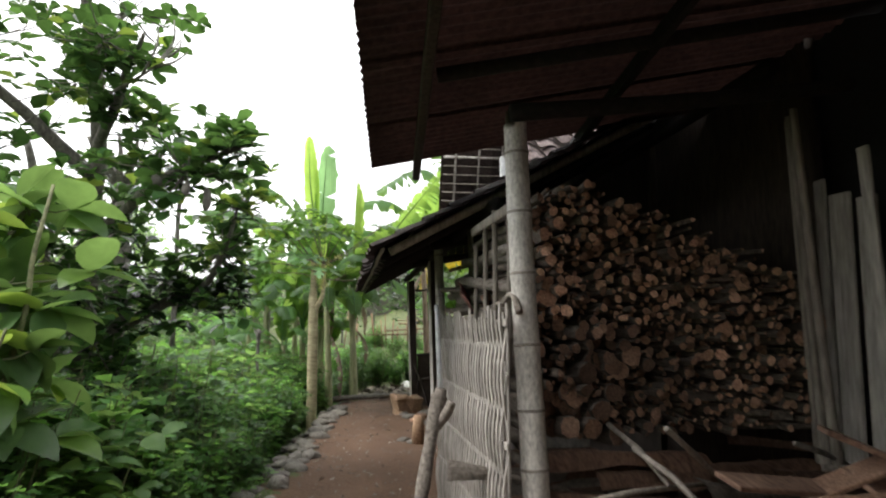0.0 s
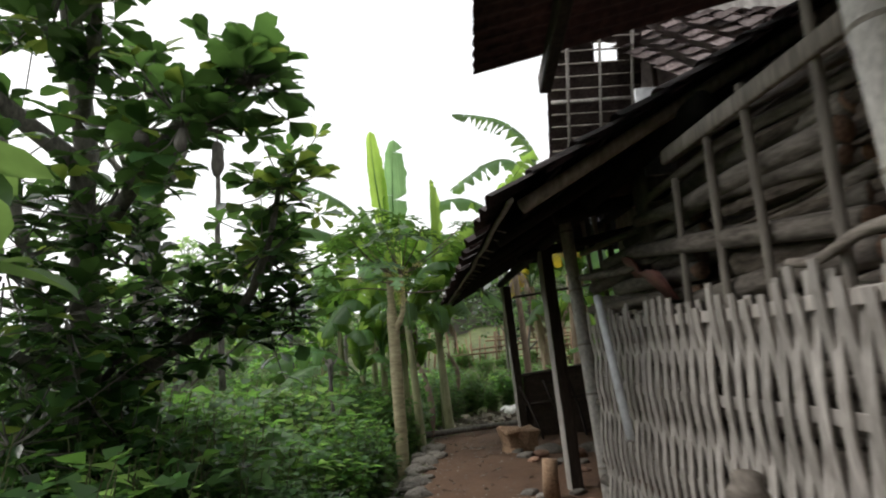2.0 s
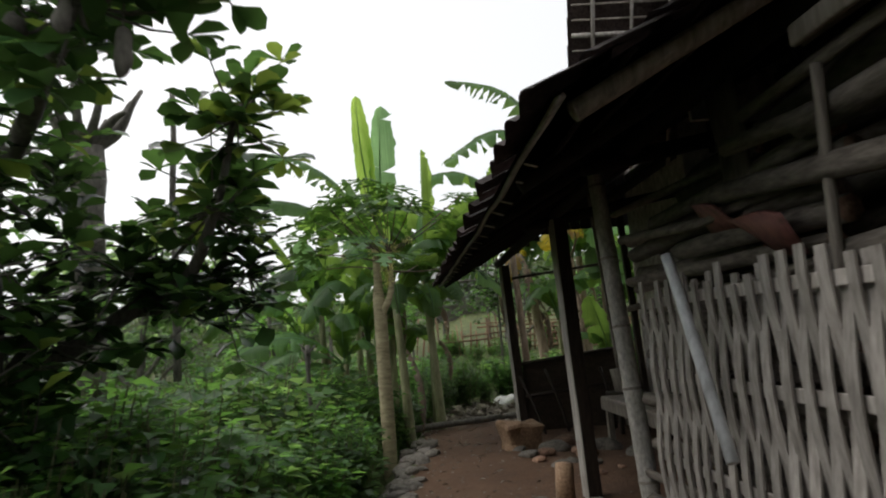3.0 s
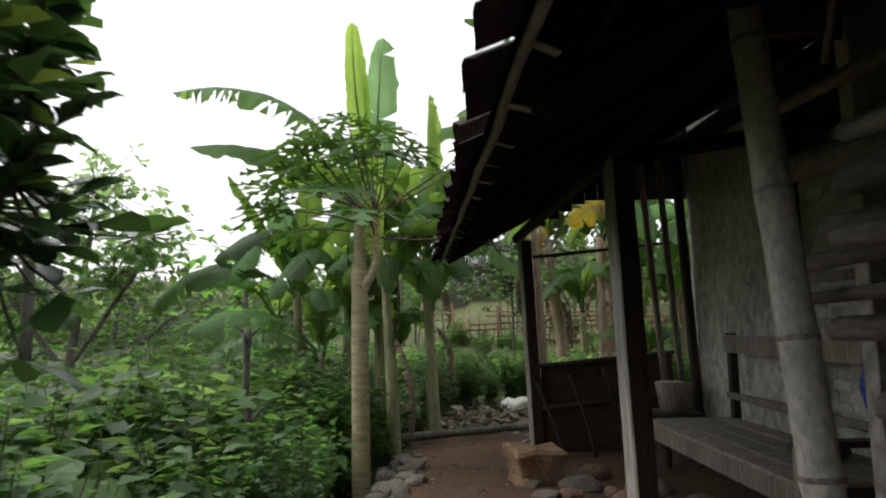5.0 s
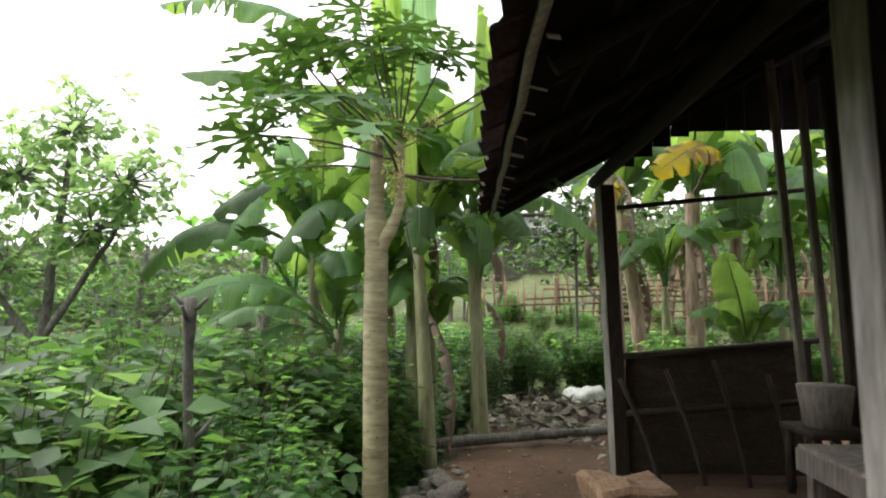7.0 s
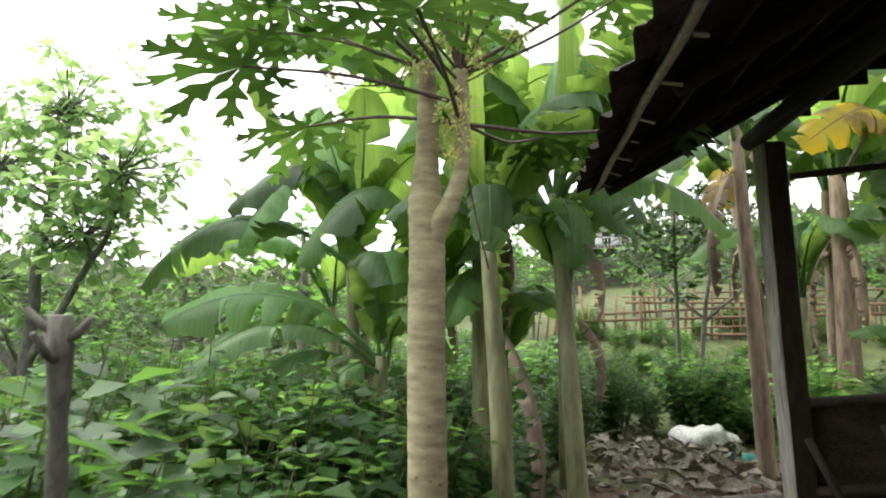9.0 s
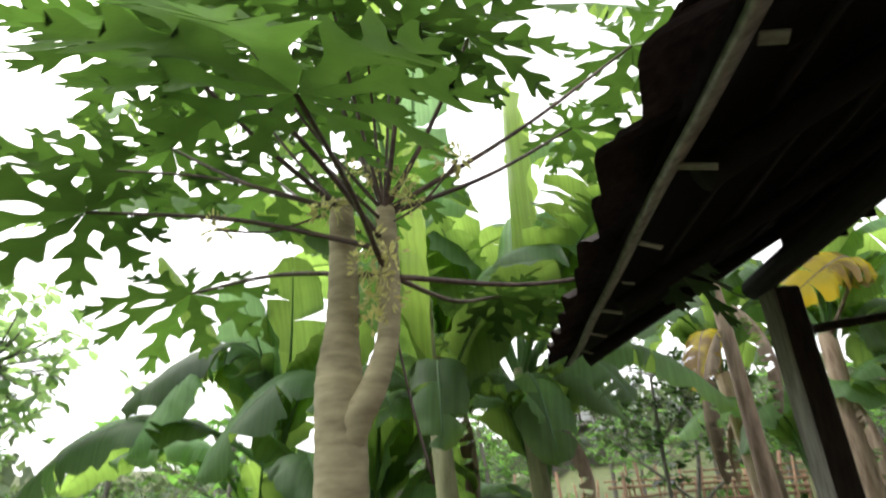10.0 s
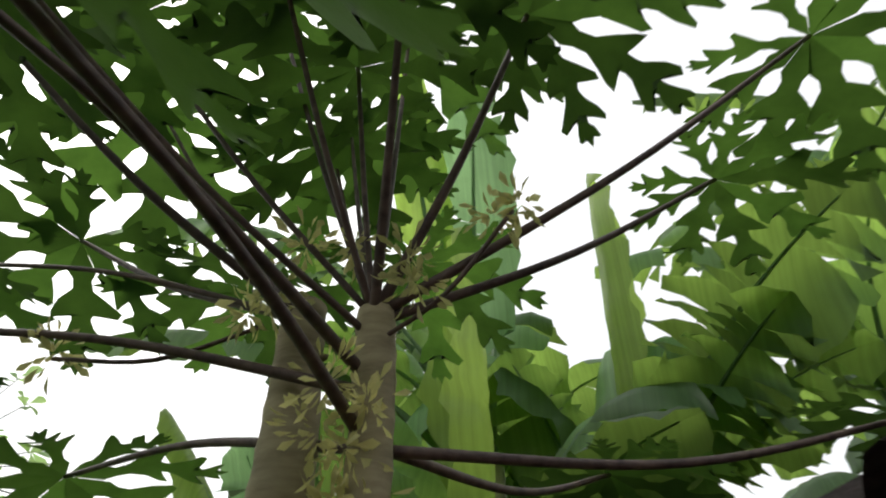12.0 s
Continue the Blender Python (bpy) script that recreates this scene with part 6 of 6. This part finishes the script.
def scatter():
    rg = random.Random(33)
    # tall growth round the bananas
    for i in range(170):
        x, y = rg.uniform(-7, -0.9), rg.uniform(9.8, 16.5)
        if abs(x + 0.6) < 0.9 and y < 14.5 or x > -2.3:
            continue
        c = copy_thing(MASTERS[rg.choice((0, 1, 3, 0, 2))], pose(x, y, gz(x, y), 0, 0, rg.uniform(0, 360)))
        s = rg.uniform(0.9, 1.35)
        c.scale = (s, s, s)
    # dense strip that falls away from the path
    for i in range(520):
        y = rg.uniform(1.2, 13.5)
        x = edge_x(y) - 0.36 - abs(rg.gauss(0, 1)) * 1.9
        if x < -6.5 or math.hypot(x + 1.86, y - 9.38) < 0.3 or math.hypot(x + 1.37, y - 8.75) < 0.55:
            continue
        d = edge_x(y) - x
        k = rg.choices(range(5), (3, 3, 0.8 if y > 4.5 else 0.4, 3.6, 2.5 if d < 0.8 else 0.6))[0]
        s = rg.uniform(0.75, 1.12) * (0.66 + 0.5 * smooth(d, 0.3, 1.2)) * (0.85 if y > 8.5 else 1.0)
        m = pose(x, y, gz(x, y), 0, 0, rg.uniform(0, 360))
        c = copy_thing(MASTERS[k], m)
        c.scale = (s, s, s * rg.uniform(0.85, 1.1))
    # lower growth beyond the path's end and behind the porch
    for i in range(330):
        x, y = rg.uniform(-6, 4), rg.uniform(13.0, 20)
        if abs(x + 0.7) < 0.7 and y < 14.2:
            continue
        c = copy_thing(MASTERS[rg.choice((0, 1, 3, 4, 4))], pose(x, y, gz(x, y), 0, 0, rg.uniform(0, 360)))
        s = rg.uniform(0.55, 1.0) * (0.6 if y > 15.5 else 1.0)
        c.scale = (s, s, s)


scatter()
for x, y, s in ((-2.5, 8.1, 1.0), (-2.6, 8.5, 1.1)):
    c = copy_thing(MASTERS[2], pose(x, y, gz(x, y), 0, 0, 90 * x))
    c.scale = (s * 0.8, s * 0.8, s)
# unseen jackfruit copies, added behind the start to shade the firewood
for x, y, r in ((-3.6, 0.3, 40), (-3.3, -2.6, 130), (-3.8, -5.4, 220)):
    copy_thing(bpy.data.objects["jackfruit_tree"], pose(x, y, gz(x, y), 0, 0, r))


# ---- farther off: terrace fence, shrubs, house, woods
def far_things():
    th = thing("terrace_fence", pose(-0.5, 19.5, gz(-0.5, 19.5)), "brown bamboo lattice fence on the terrace beyond", "fence")
    rg = random.Random(14)
    for k in range(64):
        bm = bmesh.new()
        x = -2.4 + k * 0.13
        tube(bm, [(x + rg.uniform(-0.1, 0.1), 0, -0.3), (x + rg.uniform(-0.16, 0.16), rg.uniform(-.1, .1), rg.uniform(0.55, 1.05))], rg.uniform(0.012, 0.035), 5)
        part("post", bm, M_FARFENCE, th)
    for z in (0.0, 0.12, 0.25, 0.38, 0.5, 0.62, 0.75, 0.88):
        bm = bmesh.new()
        x0 = rg.uniform(-2.5, 0.5)
        tube(bm, [(x0, -0.03, z + rg.uniform(-.06, .06)), (x0 + 2, -0.04, z + rg.uniform(-.07, .07)), (x0 + rg.uniform(3, 6), -0.03, z + rg.uniform(-.08, .08))], rg.uniform(0.014, 0.028), 5)
        part("rail", bm, M_FARFENCE, th)
    hx, hy = -3.0, 42
    hz = gz(hx, hy)
    th = thing("white_house", pose(hx, hy, 4.9), "far white house with a railed veranda and grey roof", "house")
    for c, s, m, n in (((0, 1.5, 0.6), (7, 2.5, 2.2), M_HOUSEWHITE, "wall"), ((0, 0.9, 1.9), (8.2, 4.2, 0.16), M_STONE, "roof"), ((0, -0.6, -0.5), (7.6, 1.6, 0.16), M_STONE, "veranda_floor"), ((0, 1, -2.6), (7, 2, 5), M_STONE, "base")):
        bm = bmesh.new()
        box(bm, c, s, bev=0.02)
        part(n, bm, m, th, smooth=False)
    for k in range(24):
        bm = bmesh.new()
        box(bm, (-3.6 + k * 0.31, -1.3, 0.0), (0.06, 0.06, 0.9))
        part("baluster", bm, M_HOUSEWHITE, th)
    bm = bmesh.new()
    box(bm, (0, -1.3, 0.5), (7.5, 0.1, 0.1))
    part("handrail", bm, M_HOUSEWHITE, th)
    for k in range(4):
        bm = bmesh.new()
        box(bm, (-2.5 + k * 1.7, 0.22, 0.6), (0.8, 0.05, 1.2))
        part("window", bm, M_DARKWOOD, th)
    th.scale = (0.55, 0.55, 0.55)
    # small tree before the terrace
    limb_tree("young_tree", (-0.3, 17.0, gz(-0.3, 17.0)),
              [([(-0.3, 17, -0.2), (-0.25, 17, 1.0), (-0.1, 17, 2.2), (-0.2, 17, 3.0)], 0.045, 0.012), ([(-0.25, 17, 1.2), (0.5, 17, 1.9), (0.9, 17, 2.6)], 0.025, 0.008), ([(-0.25, 17, 1.3), (-0.9, 17, 1.9), (-1.3, 17, 2.3)], 0.022, 0.008)],
              [((-0.1, 17, 2.6), 0.5, 0.1), ((0.8, 17, 2.5), 0.5, 0.1), ((-1.0, 17, 2.2), 0.5, 0.1), ((0.3, 17, 2.0), 0.5, 0.1), ((-0.5, 17, 1.8), 0.4, 0.1)], (L_JACK, L_BUSH), LEAF_SMALL, 0.15, "young dark-leaved tree before the terrace", "tree", M_LIMB, per=14)
    limb_tree("valley_tree", (-9, 17, gz(-9, 17)),
              [([(-9, 17, -1.5), (-9, 17, 1.0), (-8.8, 17, 2.4)], 0.1, 0.03), ([(-9, 17, 0.6), (-8, 17, 1.4), (-7.4, 17, 1.8)], 0.05, 0.02)],
              [((-8.9, 17, 2.3), 0.9, 0.1), ((-7.6, 17, 1.6), 0.9, 0.1), ((-8.5, 17, 1.2), 0.9, 0.1), ((-10, 17, 1.4), 1.0, 0.1)], (L_BUSH, L_BUSH2), LEAF_SMALL, 0.2, "round green tree in the valley", "tree", M_LIMB, per=30)
    rg = random.Random(77)
    for i in range(26):
        x = rg.uniform(-16, 7)
        y = rg.uniform(20.5, 28) if x > -4 else rg.uniform(13, 26)
        if x > -4 and x < 6 and y < 21:
            continue
        c = copy_thing(bpy.data.objects["valley_tree"], pose(x, y, gz(x, y), 0, 0, rg.uniform(0, 360)))
        s = rg.uniform(0.45, 0.85) if x < -4 else rg.uniform(0.4, 0.75)
        c.scale = (s, s, s)
    for x, y, s in ((-1.2, 27, 0.8), (-5.2, 27, 0.85), (1.2, 25, 0.75), (-3.2, 30, 0.7), (2.8, 22.5, 0.6), (-0.6, 23, 0.5), (4.5, 24, 0.8)):
        c = copy_thing(bpy.data.objects["valley_tree"], pose(x, y, gz(x, y), 0, 0, 50 * x))
        c.scale = (s, s, s)
    # woods on the slopes
    items = []
    r2 = np.random.default_rng(5)
    for k in range(520):
        a = r2.uniform(-75, 55)
        d = 28 + 75 * r2.uniform(0, 1) ** 1.4
        x, y = d * math.sin(radians(a)), d * math.cos(radians(a))
        if abs(x + 4) < 6 and d < 40:
            continue
        g = gz(x, y)
        R = r2.uniform(1.1, 2.2) * (0.8 + d / 110)
        hgt = R * r2.uniform(0.9, 1.5)
        for _ in range(95):
            v = r2.normal(size=3)
            v /= np.linalg.norm(v)
            q = r2.uniform(0.55, 1.05)
            p = (x + v[0] * R * q, y + v[1] * R * q, g + hgt * 0.55 + abs(v[2]) * hgt * q * 0.9 - 0.3)
            items.append((p, (v[0], v[1], v[2] + r2.uniform(-.6, .3)), r2.uniform(0.35, 0.75), r2.uniform(0.12, 0.26), r2.uniform(-1, 1)))
    tagged(leaf_cloud("distant_woods", items, LEAF_SMALL, L_FAR), "hazy green wooded slopes in the distance", "woods", kind="stuff")


far_things()
